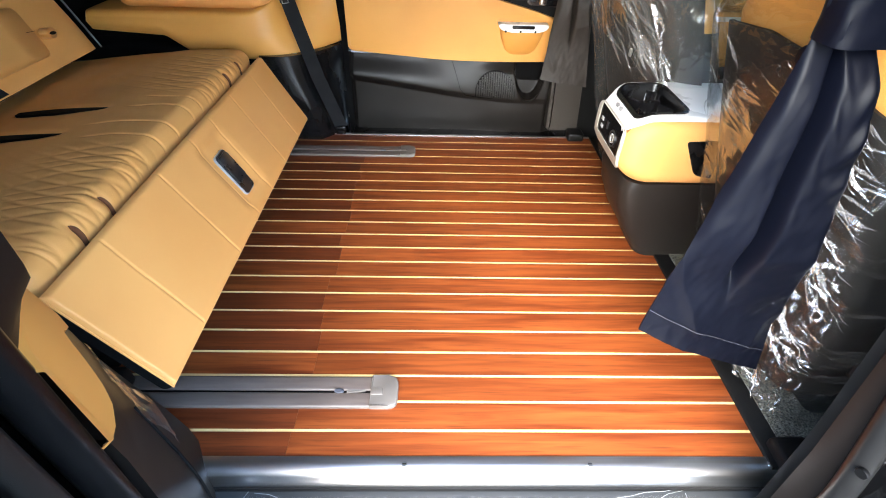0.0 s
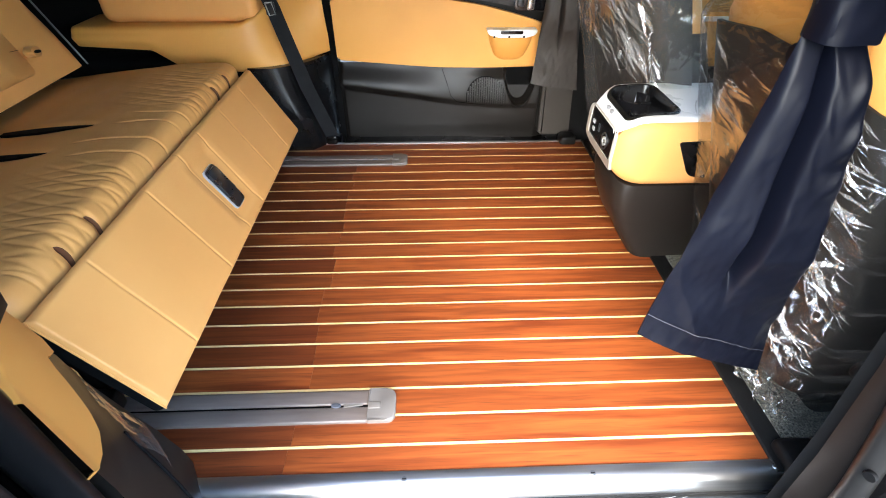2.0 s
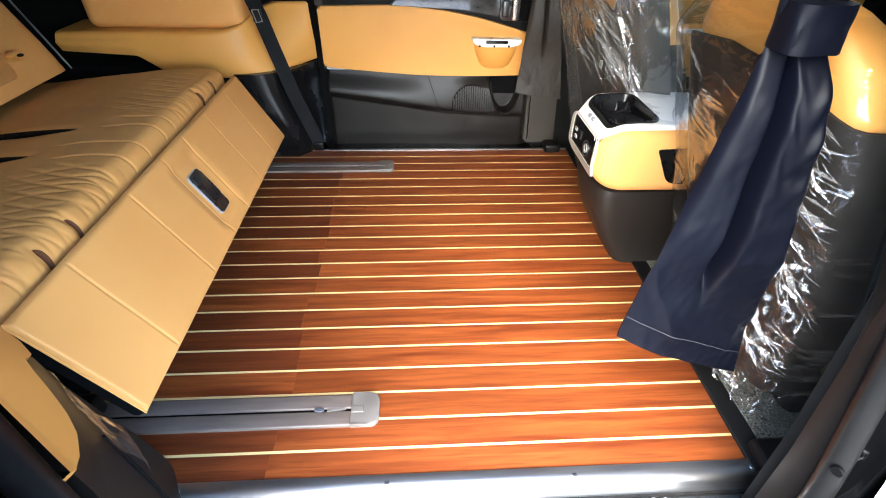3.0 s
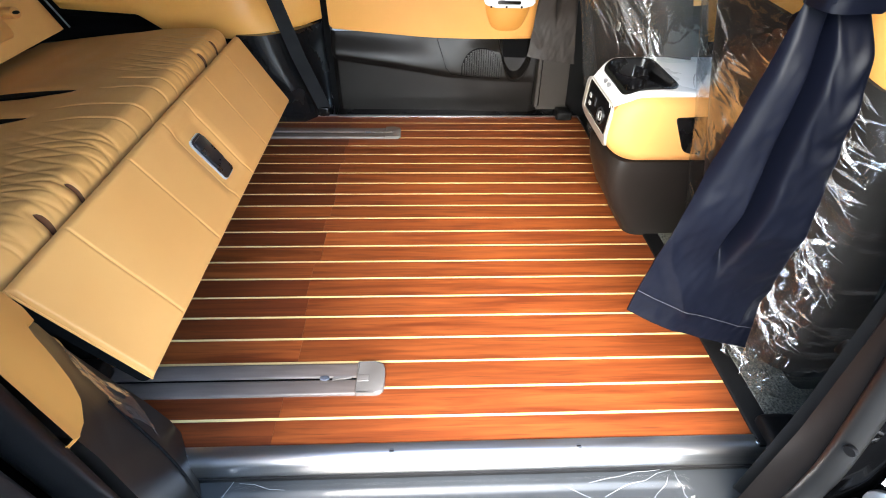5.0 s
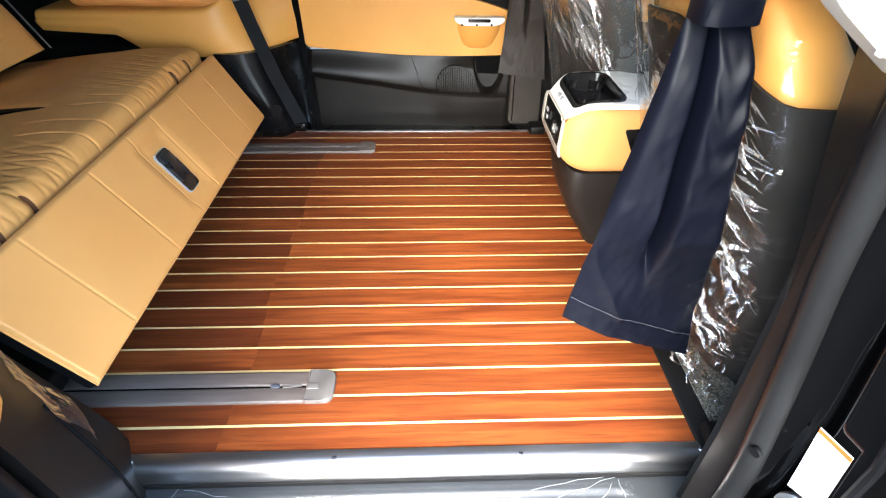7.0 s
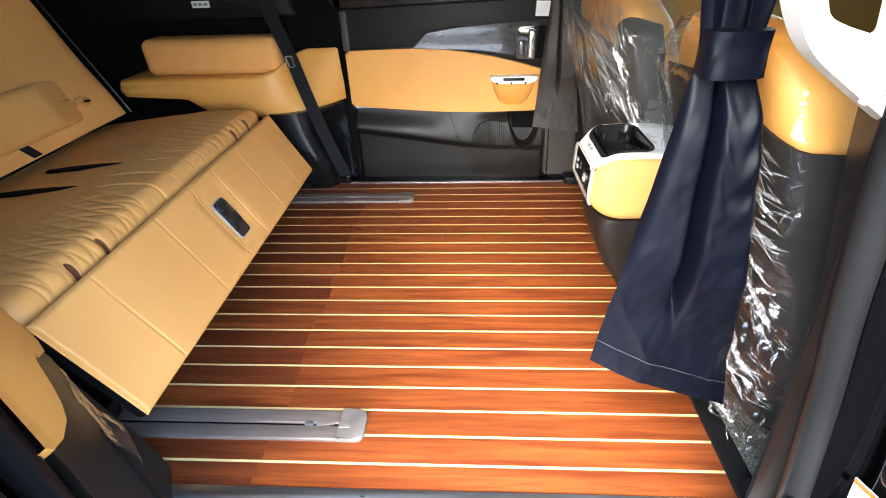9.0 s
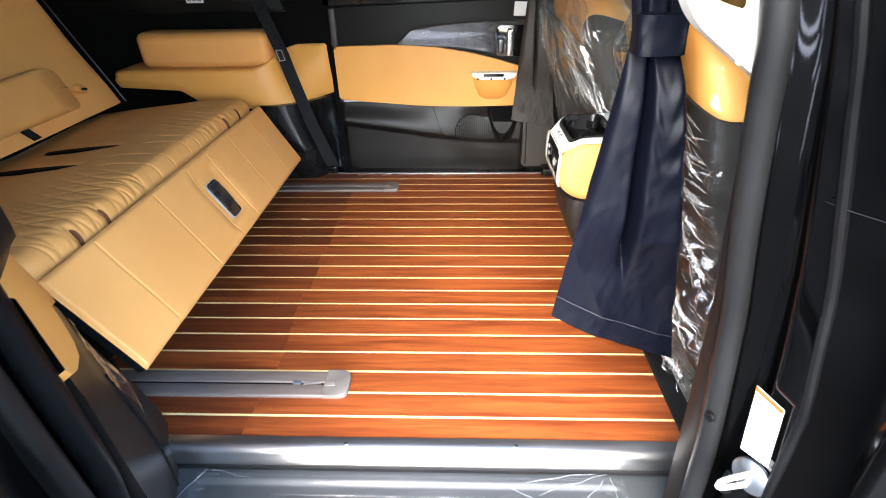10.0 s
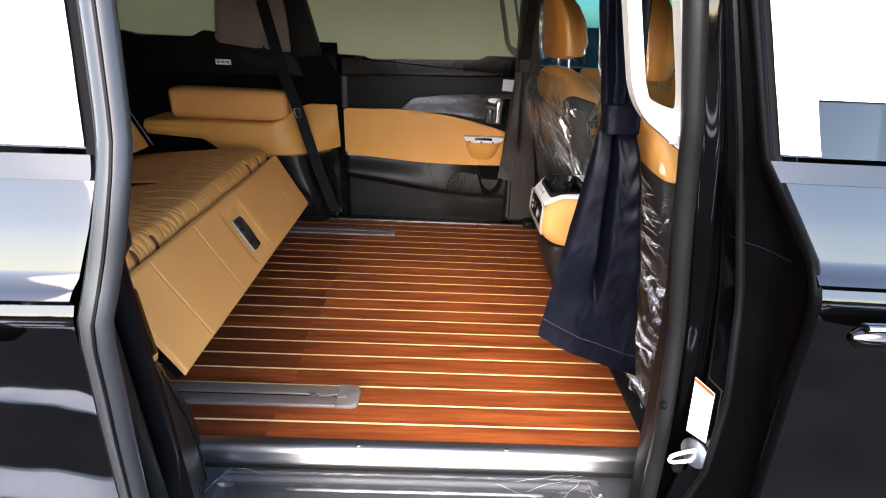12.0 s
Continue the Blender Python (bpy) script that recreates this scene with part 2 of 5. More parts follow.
BEZEL = stuff_mat("pale_bezel_plastic", (0.38, 0.36, 0.31), (0.44, 0.42, 0.37), 0.3, 6, bump=0)
PANEL = stuff_mat("dark_control_panel", (0.004, 0.004, 0.0045), (0.007, 0.007, 0.0075), 0.24, 4, spec=0.12, bump=0)
SCREEN = stuff_mat("gloss_black_panel", (0.006, 0.006, 0.007), (0.009, 0.009, 0.010), 0.09, 4, bump=0)
PIANO = stuff_mat("patterned_gloss_insert", (0.02, 0.018, 0.018), (0.07, 0.062, 0.058), 0.16, 22, (1, 1, 2.2), bump=0, coat=0.5)
SILVER = stuff_mat("silver_frame", (0.5, 0.5, 0.5), (0.58, 0.58, 0.58), 0.25, 10, metal=0.9, bump=0)
CARPET = stuff_mat("heather_carpet", (0.010, 0.010, 0.008), (0.16, 0.155, 0.12), 0.95, 230, grain=260, bump=1.0, depth=0.006, rough_var=0.02)
SLITB = stuff_mat("brown_slit", (0.100, 0.036, 0.016), (0.14, 0.052, 0.024), 0.8, 40, spec=0.1, bump=0.3)
VOID = stuff_mat("black_fabric", (0.0014, 0.0014, 0.0016), (0.0026, 0.0026, 0.0028), 0.9, 30, spec=0.12, bump=0.2)
PAPER = stuff_mat("white_protective_sheet", (0.80, 0.81, 0.82), (0.86, 0.86, 0.86), 0.45, 3, grain=60, bump=0.1)
ORANGE = stuff_mat("orange_print", (0.50, 0.045, 0.004), (0.55, 0.06, 0.006), 0.5, 20, bump=0)
INK = stuff_mat("grey_print", (0.25, 0.26, 0.28), (0.3, 0.3, 0.32), 0.6, 20, bump=0)
DARKSTITCH = stuff_mat("grey_thread", (0.022, 0.025, 0.035), (0.034, 0.037, 0.048), 0.7, 20, bump=0)
ICON = stuff_mat("pale_icon_print", (0.34, 0.35, 0.36), (0.38, 0.38, 0.39), 0.5, 20, bump=0)
BLUE = stuff_mat("blue_reflector", (0.05, 0.055, 0.07), (0.08, 0.085, 0.10), 0.3, 60, bump=0)
ASPHALT = stuff_mat("asphalt", (0.018, 0.018, 0.018), (0.042, 0.041, 0.040), 0.9, 1.5, spec=0.05, grain=90, bump=0.6, depth=0.006)
SNOW = stuff_mat("old_snow", (0.75, 0.77, 0.80), (0.85, 0.86, 0.88), 0.6, 5, grain=20, bump=0.5, depth=0.01)
LEAVES = stuff_mat("winter_foliage", (0.03, 0.035, 0.015), (0.10, 0.075, 0.04), 0.9, 0.8, grain=6, bump=0.8, depth=0.2)
SEATBACK = stuff_mat("charcoal_seat_back", (0.0115, 0.0096, 0.0080), (0.0155, 0.0130, 0.0110), 0.5, 7, spec=0.2, grain=900, bump=0.25, depth=0.0006)
FILM = film_mat("clear_film", (1, 1, 1), 1.05, 11, 0.20, 0.005, (0.45, 0.45, 1.1))
FILM_SCRAP = film_mat("clear_film_scrap", (0.95, 0.96, 1), 0.8, 12, 0.3, 0.03)
FILM_FLAT = film_mat("clear_flat_film", (1, 1, 1), 0.22, 9, 0.03, 0.004)
# milk raised so the folds' glints stay white whatever they reflect
FILM_GLINT = film_mat("film_fold_glint", (1, 1, 1), 3.5, 30, 0.15, 0.11)
# far seat's film: tenfold milk, a painted haze that brightens the seat behind
FILM_TAUT = film_mat("taut_hazed_film", (0.97, 1.0, 1.0), 1.2, 8, 0.30, 0.05, (0.8, 0.8, 0.5))
GLASS = glass_mat("tinted_glass", (0.12, 0.16, 0.15))
GLASS_LIGHT = glass_mat("lightly_tinted_glass", (0.92, 0.95, 0.92))
GLASS_FRONT = glass_mat("front_door_glass", (0.20, 0.24, 0.22))
GLASS_CYAN = glass_mat("cyan_filmed_glass", (0.11, 0.24, 0.27))
SHADE = shade_mat("pale_green_blind", (0.60, 0.585, 0.44))
WOOD = teak("teak_board", (0.104, 0.0200, 0.0052), (0.252, 0.0630, 0.0150), (0.055, 0.013, 0.005))
WOOD_DARK = teak("dark_shaded_teak_board", (0.069, 0.0132, 0.0042), (0.154, 0.0345, 0.0092), (0.040, 0.010, 0.0045))

# ---- building helpers ----
ORG = {}


def thing(name, at, label="", category="", group="", kind=""):
    ob = new(name)
    ob.location = at
    ob.empty_display_size = 0.05
    ORG[ob] = Vector(at)
    return tagged(ob, label, category, group, kind)


def finish(me, mat, sharp=38):
    me.materials.append(mat)
    for p in me.polygons:
        p.use_smooth = True
    me.set_sharp_from_angle(angle=radians(sharp))


def part(name, bm, mat, parent=None, label="", sharp=38):
    """Links a bmesh, built in place, as one mesh under a thing or a part."""
    org = ORG.get(parent, Vector((0, 0, 0)))
    bmesh.ops.recalc_face_normals(bm, faces=bm.faces)
    bmesh.ops.translate(bm, verts=bm.verts, vec=-org)
    me = bpy.data.meshes.new(name)
    bm.to_mesh(me)
    bm.free()
    finish(me, mat, sharp)
    ob = new(name, me)
    if parent:
        ob.parent = parent
    ORG[ob] = org
    return tagged(ob, label) if label else ob


def solo(name, bm, mat, at, label, category, group="", kind="", sharp=38):
    """A thing of one mesh, with its origin at its base."""
    bmesh.ops.recalc_face_normals(bm, faces=bm.faces)
    bmesh.ops.translate(bm, verts=bm.verts, vec=-Vector(at))
    me = bpy.data.meshes.new(name)
    bm.to_mesh(me)
    bm.free()
    finish(me, mat, sharp)
    ob = new(name, me)
    ob.location = at
    ORG[ob] = Vector(at)
    return tagged(ob, label, category, group, kind)


def box(x0, x1, y0, y1, z0, z1, r=0.0, seg=3, bm=None):
    bm = bm or bmesh.new()
    made = bmesh.ops.create_cube(bm, size=1)["verts"]
    for v in made:
        v.co = Vector(((x0 + x1) / 2 + v.co.x * (x1 - x0), (y0 + y1) / 2 + v.co.y * (y1 - y0), (z0 + z1) / 2 + v.co.z * (z1 - z0)))
    if r:
        edges = {e for v in made for e in v.link_edges}
        bmesh.ops.bevel(bm, geom=list(edges), offset=r, segments=seg, affect="EDGES", profile=0.5)
    return bm


def prism(outline, axis, a, b, r=0.0, seg=3, bm=None):
    """A flat outline pushed along an axis from a to b, with rounded rims."""
    bm = bm or bmesh.new()

    def put(p, w):
        return {"x": (w, p[0], p[1]), "y": (p[0], w, p[1]), "z": (p[0], p[1], w)}[axis]
    lo = [bm.verts.new(put(p, a)) for p in outline]
    hi = [bm.verts.new(put(p, b)) for p in outline]
    n = len(outline)
    f0, f1 = bm.faces.new(lo), bm.faces.new(hi[::-1])
    for i in range(n):
        bm.faces.new((lo[i], hi[i], hi[(i + 1) % n], lo[(i + 1) % n]))
    if r:
        rim = list(f0.edges) + list(f1.edges)
        bmesh.ops.bevel(bm, geom=rim, offset=r, segments=seg, affect="EDGES", profile=0.5)
    return bm


def rounded(corners, r, seg=5):
    """The outline through corners, with each corner rounded by r (one number or one a corner)."""
    out, n = [], len(corners)
    for i, c in enumerate(corners):
        rr = r[i] if isinstance(r, (list, tuple)) else r
        c, a, b = Vector(c), Vector(corners[i - 1]), Vector(corners[(i + 1) % n])
        da, db = (a - c), (b - c)
        k = min(rr, da.length * 0.49, db.length * 0.49)
        if k < 1e-5:
            out.append(tuple(c))
            continue
        p, q = c + da.normalized() * k, c + db.normalized() * k
        for j in range(seg + 1):
            t = j / seg
            out.append(tuple((1 - t) ** 2 * p + 2 * t * (1 - t) * c + t * t * q))
    return out


def rrect(x0, x1, y0, y1, r, seg=5):
    return rounded([(x0, y0), (x1, y0), (x1, y1), (x0, y1)], r, seg)


def loft(sections, caps=(True, True), bm=None):
    """A skin over closed sections of equal length, each a list of points in space."""
    bm = bm or bmesh.new()
    rings = [[bm.verts.new(p) for p in s] for s in sections]
    n = len(rings[0])
    for a, b in zip(rings, rings[1:]):
        for i in range(n):
            bm.faces.new((a[i], a[(i + 1) % n], b[(i + 1) % n], b[i]))
    if caps[0]:
        bm.faces.new(rings[0][::-1])
    if caps[1]:
        bm.faces.new(rings[-1])
    return bm


def sheet(fn, nu, nv, thick=0.0, bm=None):
    """A surface fn(u, v) over the unit square."""
    bm = bm or bmesh.new()
    g = [[bm.verts.new(fn(i / nu, j / nv)) for j in range(nv + 1)] for i in range(nu + 1)]
    faces = [bm.faces.new((g[i][j], g[i + 1][j], g[i + 1][j + 1], g[i][j + 1])) for i in range(nu) for j in range(nv)]
    if thick:
        bmesh.ops.recalc_face_normals(bm, faces=faces)
        bmesh.ops.solidify(bm, geom=faces, thickness=thick)
    return bm


def tube(points, r, seg=8, bm=None, flat=1.0, up=(0, 0, 1)):
    """A round or flattened cord through points."""
    pts = [Vector(p) for p in points]
    rings = []
    for i, p in enumerate(pts):
        d = (pts[min(i + 1, len(pts) - 1)] - pts[max(i - 1, 0)]).normalized()
        s = d.cross(Vector(up))
        s = s.normalized() if s.length > 1e-4 else Vector((1, 0, 0))
        t = s.cross(d).normalized()
        rings.append([p + r * math.cos(a) * s + r * flat * math.sin(a) * t for a in (2 * math.pi * k / seg for k in range(seg))])
    return loft(rings, bm=bm)


def ring_plate(outer, inner, z0, z1, bm=None):
    """A plate between two outlines of equal length."""
    bm = bm or bmesh.new()
    loops = [[bm.verts.new((p[0], p[1], z)) for p in o] for o, z in ((outer, z0), (outer, z1), (inner, z1), (inner, z0))]
    n = len(outer)
    for k in range(4):
        a, b = loops[k], loops[(k + 1) % 4]
        for i in range(n):
            bm.faces.new((a[i], a[(i + 1) % n], b[(i + 1) % n], b[i]))
    return bm


def disc(c, r, axis, depth, seg=20, bm=None, r2=None):
    """A short cylinder from c along axis."""
    ax = Vector(axis).normalized()
    s = ax.cross(Vector((0, 0, 1)))
    s = s.normalized() if s.length > 1e-3 else Vector((1, 0, 0))
    t = ax.cross(s)
    r2 = r if r2 is None else r2
    rr = [(r, 0), (r, depth * 0.8), (r2 * 0.92, depth)]
    return loft([[Vector(c) + ax * d + q * (math.cos(a) * s + math.sin(a) * t) for a in (2 * math.pi * k / seg for k in range(seg))] for q, d in rr], bm=bm)


def ease(a, b, x):
    t = max(0.0, min(1.0, (x - a) / (b - a)))
    return t * t * (3 - 2 * t)


def wob(x, y, z, s, seed=0.0):
    return noise.noise(Vector((x * s + seed, y * s - seed * 1.7, z * s + seed * 0.3)))


def lerp_table(rows, z):
    """Straight steps through (z, value) rows in rising order."""
    if z <= rows[0][0]:
        return rows[0][1]
    for (a, va), (b, vb) in zip(rows, rows[1:]):
        if z <= b:
            return va + (vb - va) * (z - a) / (b - a)
    return rows[-1][1]


MID = 0.745  # the van's middle line, in y


def across(y):
    return 2 * MID - y


# ---- structure ----
# ground: one sheet to the horizon, with patches of old snow
ground = solo("ground", box(-400, 400, -400, 400, -0.62, -0.45), ASPHALT, (0, 0, -0.45), "dark worn asphalt of a parking lot", "ground", kind="structure")
for cx, cy, sx, sy in ((-0.95, -1.25, 0.55, 0.13), (-1.2, -2.3, 0.7, 0.2), (2.3, -2.1, 0.4, 0.07), (2.8, -2.6, 0.7, 0.2), (1.2, -2.9, 0.6, 0.15), (-2.9, -3.0, 1.1, 0.3), (0.2, -3.9, 1.4, 0.3), (-0.9, -5.6, 2.0, 0.5), (3.9, -4.6, 1.6, 0.4), (-5.5, -5.5, 2.5, 0.8), (5.0, -7.5, 2.5, 0.8)):
    bm = bmesh.new()
    n = 40
    rim = []
    for k in range(n):
        a = 2 * math.pi * k / n
        q = 1 + 0.45 * wob(math.cos(a), math.sin(a), cx, 1.7)
        rim.append((cx + sx * q * math.cos(a), cy + sy * q * math.sin(a)))
    low = [bm.verts.new((x, y, -0.455)) for x, y in rim]
    top = [bm.verts.new((cx + (x - cx) * 0.85, cy + (y - cy) * 0.85, -0.435)) for x, y in rim]
    for k in range(n):
        bm.faces.new((low[k], low[(k + 1) % n], top[(k + 1) % n], top[k]))
    bm.faces.new(top)
    solo("snow_patch", bm, SNOW, (cx, cy, -0.45), "thin patch of old snow on asphalt", "snow", "snow patches", "stuff")

X0, X1 = -0.95, 0.753
FAR = 1.493
floor = solo("floor", box(-2.1, X1 + 0.004, -0.012, FAR + 0.01, -0.05, -0.011), BLACK, (0, 0.7, -0.05), "black subfloor of the van under teak boards", "floor", kind="structure")
carpet = solo("carpet", sheet(lambda u, v: (0.80 + 1.6 * u, 0.0 + 1.5 * v, -0.012 + 0.004 * wob(u, v, 0, 40)), 40, 40, 0.02), CARPET, (1.2, 0.75, -0.03), "grey flecked loop carpet under the front seats", "carpet", kind="structure")
bm = box(X1, 0.826, -0.01, FAR, -0.04, 0.006, 0.004)
solo("floor_edge_trim", bm, BLACK, (0.79, 0.7, -0.04), "black plastic edge strip along the wooden floor", "trim", kind="structure")
bm = box(0.768, 0.852, -0.03, 0.05, -0.04, 0.03, 0.012)
solo("corner_trim", bm, BLACK, (0.8, 0.0, -0.04), "black plastic corner block beside the sill", "trim", kind="structure")

# sill of aluminium with screws
sill = thing("door_sill", (0.17, 0, 0), "polished aluminium door sill with small screws", "sill", kind="structure")
prof = [(0.016, 0.0), (0.016, 0.003), (0.004, 0.0028), (-0.005, 0.0012), (-0.012, -0.0018), (-0.0175, -0.0065), (-0.0205, -0.013), (-0.0215, -0.050), (-0.024, -0.053), (-0.024, -0.056), (-0.018, -0.054), (-0.0175, -0.016), (-0.010, -0.006)]
part("sill_profile", prism([(p[0], p[1]) for p in prof], "x", -0.412, 0.776), ALU, sill)
for x in (-0.403, 0.002, 0.380, 0.756):
    s = part("screw", disc((x, -0.001, 0.002), 0.0055, (0, 0, 1), 0.003), ZINC, sill)
    part("screw_slot", box(x - 0.004, x + 0.004, -0.0016, 0.0, 0.0045, 0.0054), BLACK, s)

# step well below the sill
step = thing("door_step", (0.17, -0.15, -0.07), "black ribbed plastic entry step under clear film", "step", kind="structure")


def step_top(u, v):
    x, y = -0.44 + 1.22 * u, -0.022 - 0.285 * v
    inside = ease(-0.335, -0.315, x) * (1 - ease(0.585, 0.605, x)) * ease(0.045, 0.06, -y) * (1 - ease(0.225, 0.24, -y))
    z = -0.062 - 0.009 * inside
    for c, a, b in ((0.085, -0.20, 0.50), (0.125, -0.05, 0.52), (0.165, -0.22, 0.52), (0.205, -0.2, 0.5)):
        z += 0.0016 * math.exp(-((-y - c) / 0.006) ** 2) * ease(a, a + 0.05, x) * (1 - ease(b - 0.05, b, x))
    return (x, y, z - 0.03 * ease(0.285, 0.307, -y))


part("tread", sheet(step_top, 120, 110, 0.01), STEPMAT, step)
part("riser", box(-0.45, 0.78, -0.31, -0.29, -0.32, -0.085, 0.006), BLACK, step)
part("back_rail", box(-0.44, 0.78, -0.026, -0.004, -0.13, -0.05), BLACK, step)


def film_on_step(u, v):
    x, y = -0.34 + 0.96 * u, -0.035 - 0.22 * v
    edge = 0.7 * (1 - ease(0.0, 0.07, u)) + ease(0.82, 0.97, u) * (1 - ease(0.0, 0.6, v))
    return (x + 0.02 * wob(v * 3, u, 1, 3), y, step_top((x + 0.44) / 1.22, min(1, max(0, (-y - 0.022) / 0.285)))[2] + 0.002 + 0.010 * edge * abs(wob(x, y, 0, 24)) + 0.0008 * abs(wob(x, y, 5, 6)))


part("protective_film", sheet(film_on_step, 110, 60), FILM_FLAT, step, "loose clear protective film")

rf = random.Random(12)
# white cords painted in for the highlights on the film's creases
for sx, sy, dx, dy, n in ((-0.315, -0.03, -0.012, -0.022, 8), (-0.30, -0.035, 0.03, -0.004, 4), (0.40, -0.045, 0.035, 0.004, 6), (0.43, -0.075, 0.03, 0.010, 6), (0.50, -0.10, 0.018, 0.014, 5), (0.36, -0.06, 0.028, -0.011, 6), (0.585, -0.03, 0.002, -0.016, 5)):
    pts = [(sx + dx * k + rf.uniform(-0.004, 0.004), sy + dy * k + rf.uniform(-0.004, 0.004), -0.059 + rf.uniform(0, 0.005)) for k in range(n)]
    part("white_glint", tube(pts, 0.00032, 5), GLINT_WHITE, step)

# the body shell: roof, ends, far wall
solo("ceiling", box(-2.2, 2.4, -0.05, 1.58, 1.24, 1.29), HEADLINER, (0, 0.75, 1.24), "plain charcoal fabric headliner of the van", "ceiling", kind="structure")
solo("roof", box(-2.25, 2.5, -0.12, 1.62, 1.295, 1.33, 0.015), PAINT, (0, 0.75, 1.295), "glossy black painted van roof", "roof", kind="structure")
solo("wall_rear", box(-2.2, -2.15, -0.2, 1.7, -0.3, 1.24), BLACK, (-2.18, 0.75, -0.3), "black tailgate trim at the rear", "wall", kind="structure")
bm = box(2.0, 2.05, -0.2, 1.7, -0.3, 0.75)
solo("wall_front", bm, BLACK, (2.0, 0.75, -0.3), "black dashboard bulkhead at the front", "wall", kind="structure")


# far side wall with its windows
wall = solo("wall_far", box(-2.15, -0.335, 1.655, 1.70, -0.2, 0.86), VOID, (-1.2, 1.68, -0.2), "black quarter panel lining beside the rear bench", "wall", kind="structure")
solo("wall_far_top", box(-2.15, 2.0, 1.60, 1.66, 1.13, 1.25), TAUPE, (0, 1.63, 1.13), "taupe roof rail lining above the windows", "wall", kind="structure")
solo("wall_far_front", box(0.60, 2.0, 1.60, 1.66, -0.2, 0.80), BLACK, (1.3, 1.63, -0.2), "black front door lining", "wall", kind="structure")
solo("wall_near_rear", box(-2.15, -0.40, -0.24, -0.20, -0.35, 0.83), BLACK, (-1.3, -0.22, -0.35), "black quarter panel lining on the near side", "wall", kind="structure")
# added panel, out of view: shuts sky light out of the rear
solo("near_upper_block", box(-2.15, -0.42, -0.15, -0.11, 0.83, 1.135), BLACK, (-1.3, -0.13, 0.83), "unseen black panel added to keep light off the rear bench", "wall", kind="structure")
solo("wall_near_top", box(-2.15, 2.0, -0.13, -0.06, 1.13, 1.25), TAUPE, (0, -0.1, 1.13), "taupe roof rail lining above the door", "wall", kind="structure")


def window_far(name, outline, glass, blind, label, frame_outline):
    w = thing(name, (outline[0][0], 1.66, outline[0][1]), label, "window", kind="structure")
    pane = part("pane", prism(outline, "y", 1.716, 1.720), glass, w)
    pane.visible_shadow = False
    if blind:
        part("blind", prism(outline, "y", 1.672, 1.674), blind, w, "pale green sun blind, pulled up")
    if frame_outline:
        part("window_frame", prism(frame_outline, "y", 1.628, 1.668, 0.006), BLACK, w)
    return w


window_far("window_1", [(-1.95, 0.80), (-0.82, 0.80), (-0.78, 1.14), (-1.95, 1.14)], GLASS_LIGHT, SHADE, "rear side window with a pale blind",
           rounded([(-2.0, 0.70), (-0.5, 0.70), (-0.55, 0.83), (-0.90, 0.882), (-0.965, 0.892), (-1.02, 0.862), (-1.27, 0.855), (-1.35, 0.872), (-1.5, 0.885), (-2.0, 0.90)], 0.012, 3))
solo("window_head", prism(rounded([(-2.1, 1.14), (-2.1, 1.058), (-0.90, 1.062), (-0.862, 1.05), (-0.846, 1.02), (-0.80, 1.02), (-0.80, 1.14)], [0, 0.02, 0.03, 0.02, 0.01, 0, 0], 4), "y", 1.63, 1.664, 0.006), TAUPE, (-1.4, 1.65, 1.02), "taupe lining over the rear side window", "trim", kind="structure")
window_far("window_2", [(-0.48, 0.76), (0.56, 0.76), (0.56, 1.14), (-0.52, 1.14)], GLASS_LIGHT, SHADE, "sliding door window with a pale blind", None)
window_far("window_3", [(0.66, 0.78), (1.75, 0.78), (1.35, 1.14), (0.66, 1.14)], GLASS_CYAN, None, "front door window with cyan protective film", None)
bm = prism([(1.95, 0.75), (2.0, 0.75), (1.65, 1.24), (1.60, 1.24)], "y", -0.05, 1.6)
ws = solo("window_4", bm, GLASS_CYAN, (1.95, 0.75, 0.75), "clear raked windscreen at the front", "window", kind="structure")
ws.visible_shadow = False

# pillar trims between the far windows
solo("pillar_trim", prism(rounded([(-0.89, 0.845), (-0.685, 0.822), (-0.66, 1.24), (-0.84, 1.24)], 0.015), "y", 1.575, 1.65, 0.02), TAUPE, (-0.78, 1.6, 0.82), "taupe upper pillar trim beside the window", "trim", "pillar trims", "structure")
solo("pillar_trim", prism(rounded([(-0.675, 0.822), (-0.548, 0.812), (-0.556, 0.98), (-0.60, 1.24), (-0.655, 1.24)], 0.012), "y", 1.60, 1.66, 0.015), TAUPE, (-0.62, 1.63, 0.8), "taupe upper pillar trim with the belt outlet", "trim", "pillar trims", "structure")
solo("pillar_trim", prism(rounded([(-0.56, 0.79), (-0.405, 0.80), (-0.425, 0.88), (-0.47, 1.05), (-0.50, 1.24), (-0.62, 1.24)], 0.02), "y", 1.615, 1.67, 0.012), BLACK, (-0.5, 1.64, 0.79), "black door frame pillar", "trim", "pillar trims", "structure")

# far sliding door, closed
door = thing("door_1", (0.13, 1.66, -0.04), "closed sliding door with tan panel and black lower lining", "door", kind="structure")
part("upper_panel", prism([(-0.315, 0.53), (0.60, 0.45), (0.60, 0.745), (-0.315, 0.72)], "y", 1.628, 1.70, 0.008), BLACK, door)
part("window_ledge", prism(rounded([(-0.33, 0.715), (0.60, 0.735), (0.60, 0.835), (0.41, 0.832), (0.365, 0.812), (-0.165, 0.792), (-0.21, 0.808), (-0.40, 0.812)], 0.008, 3), "y", 1.640, 1.70, 0.01), BLACK_SMOOTH, door)
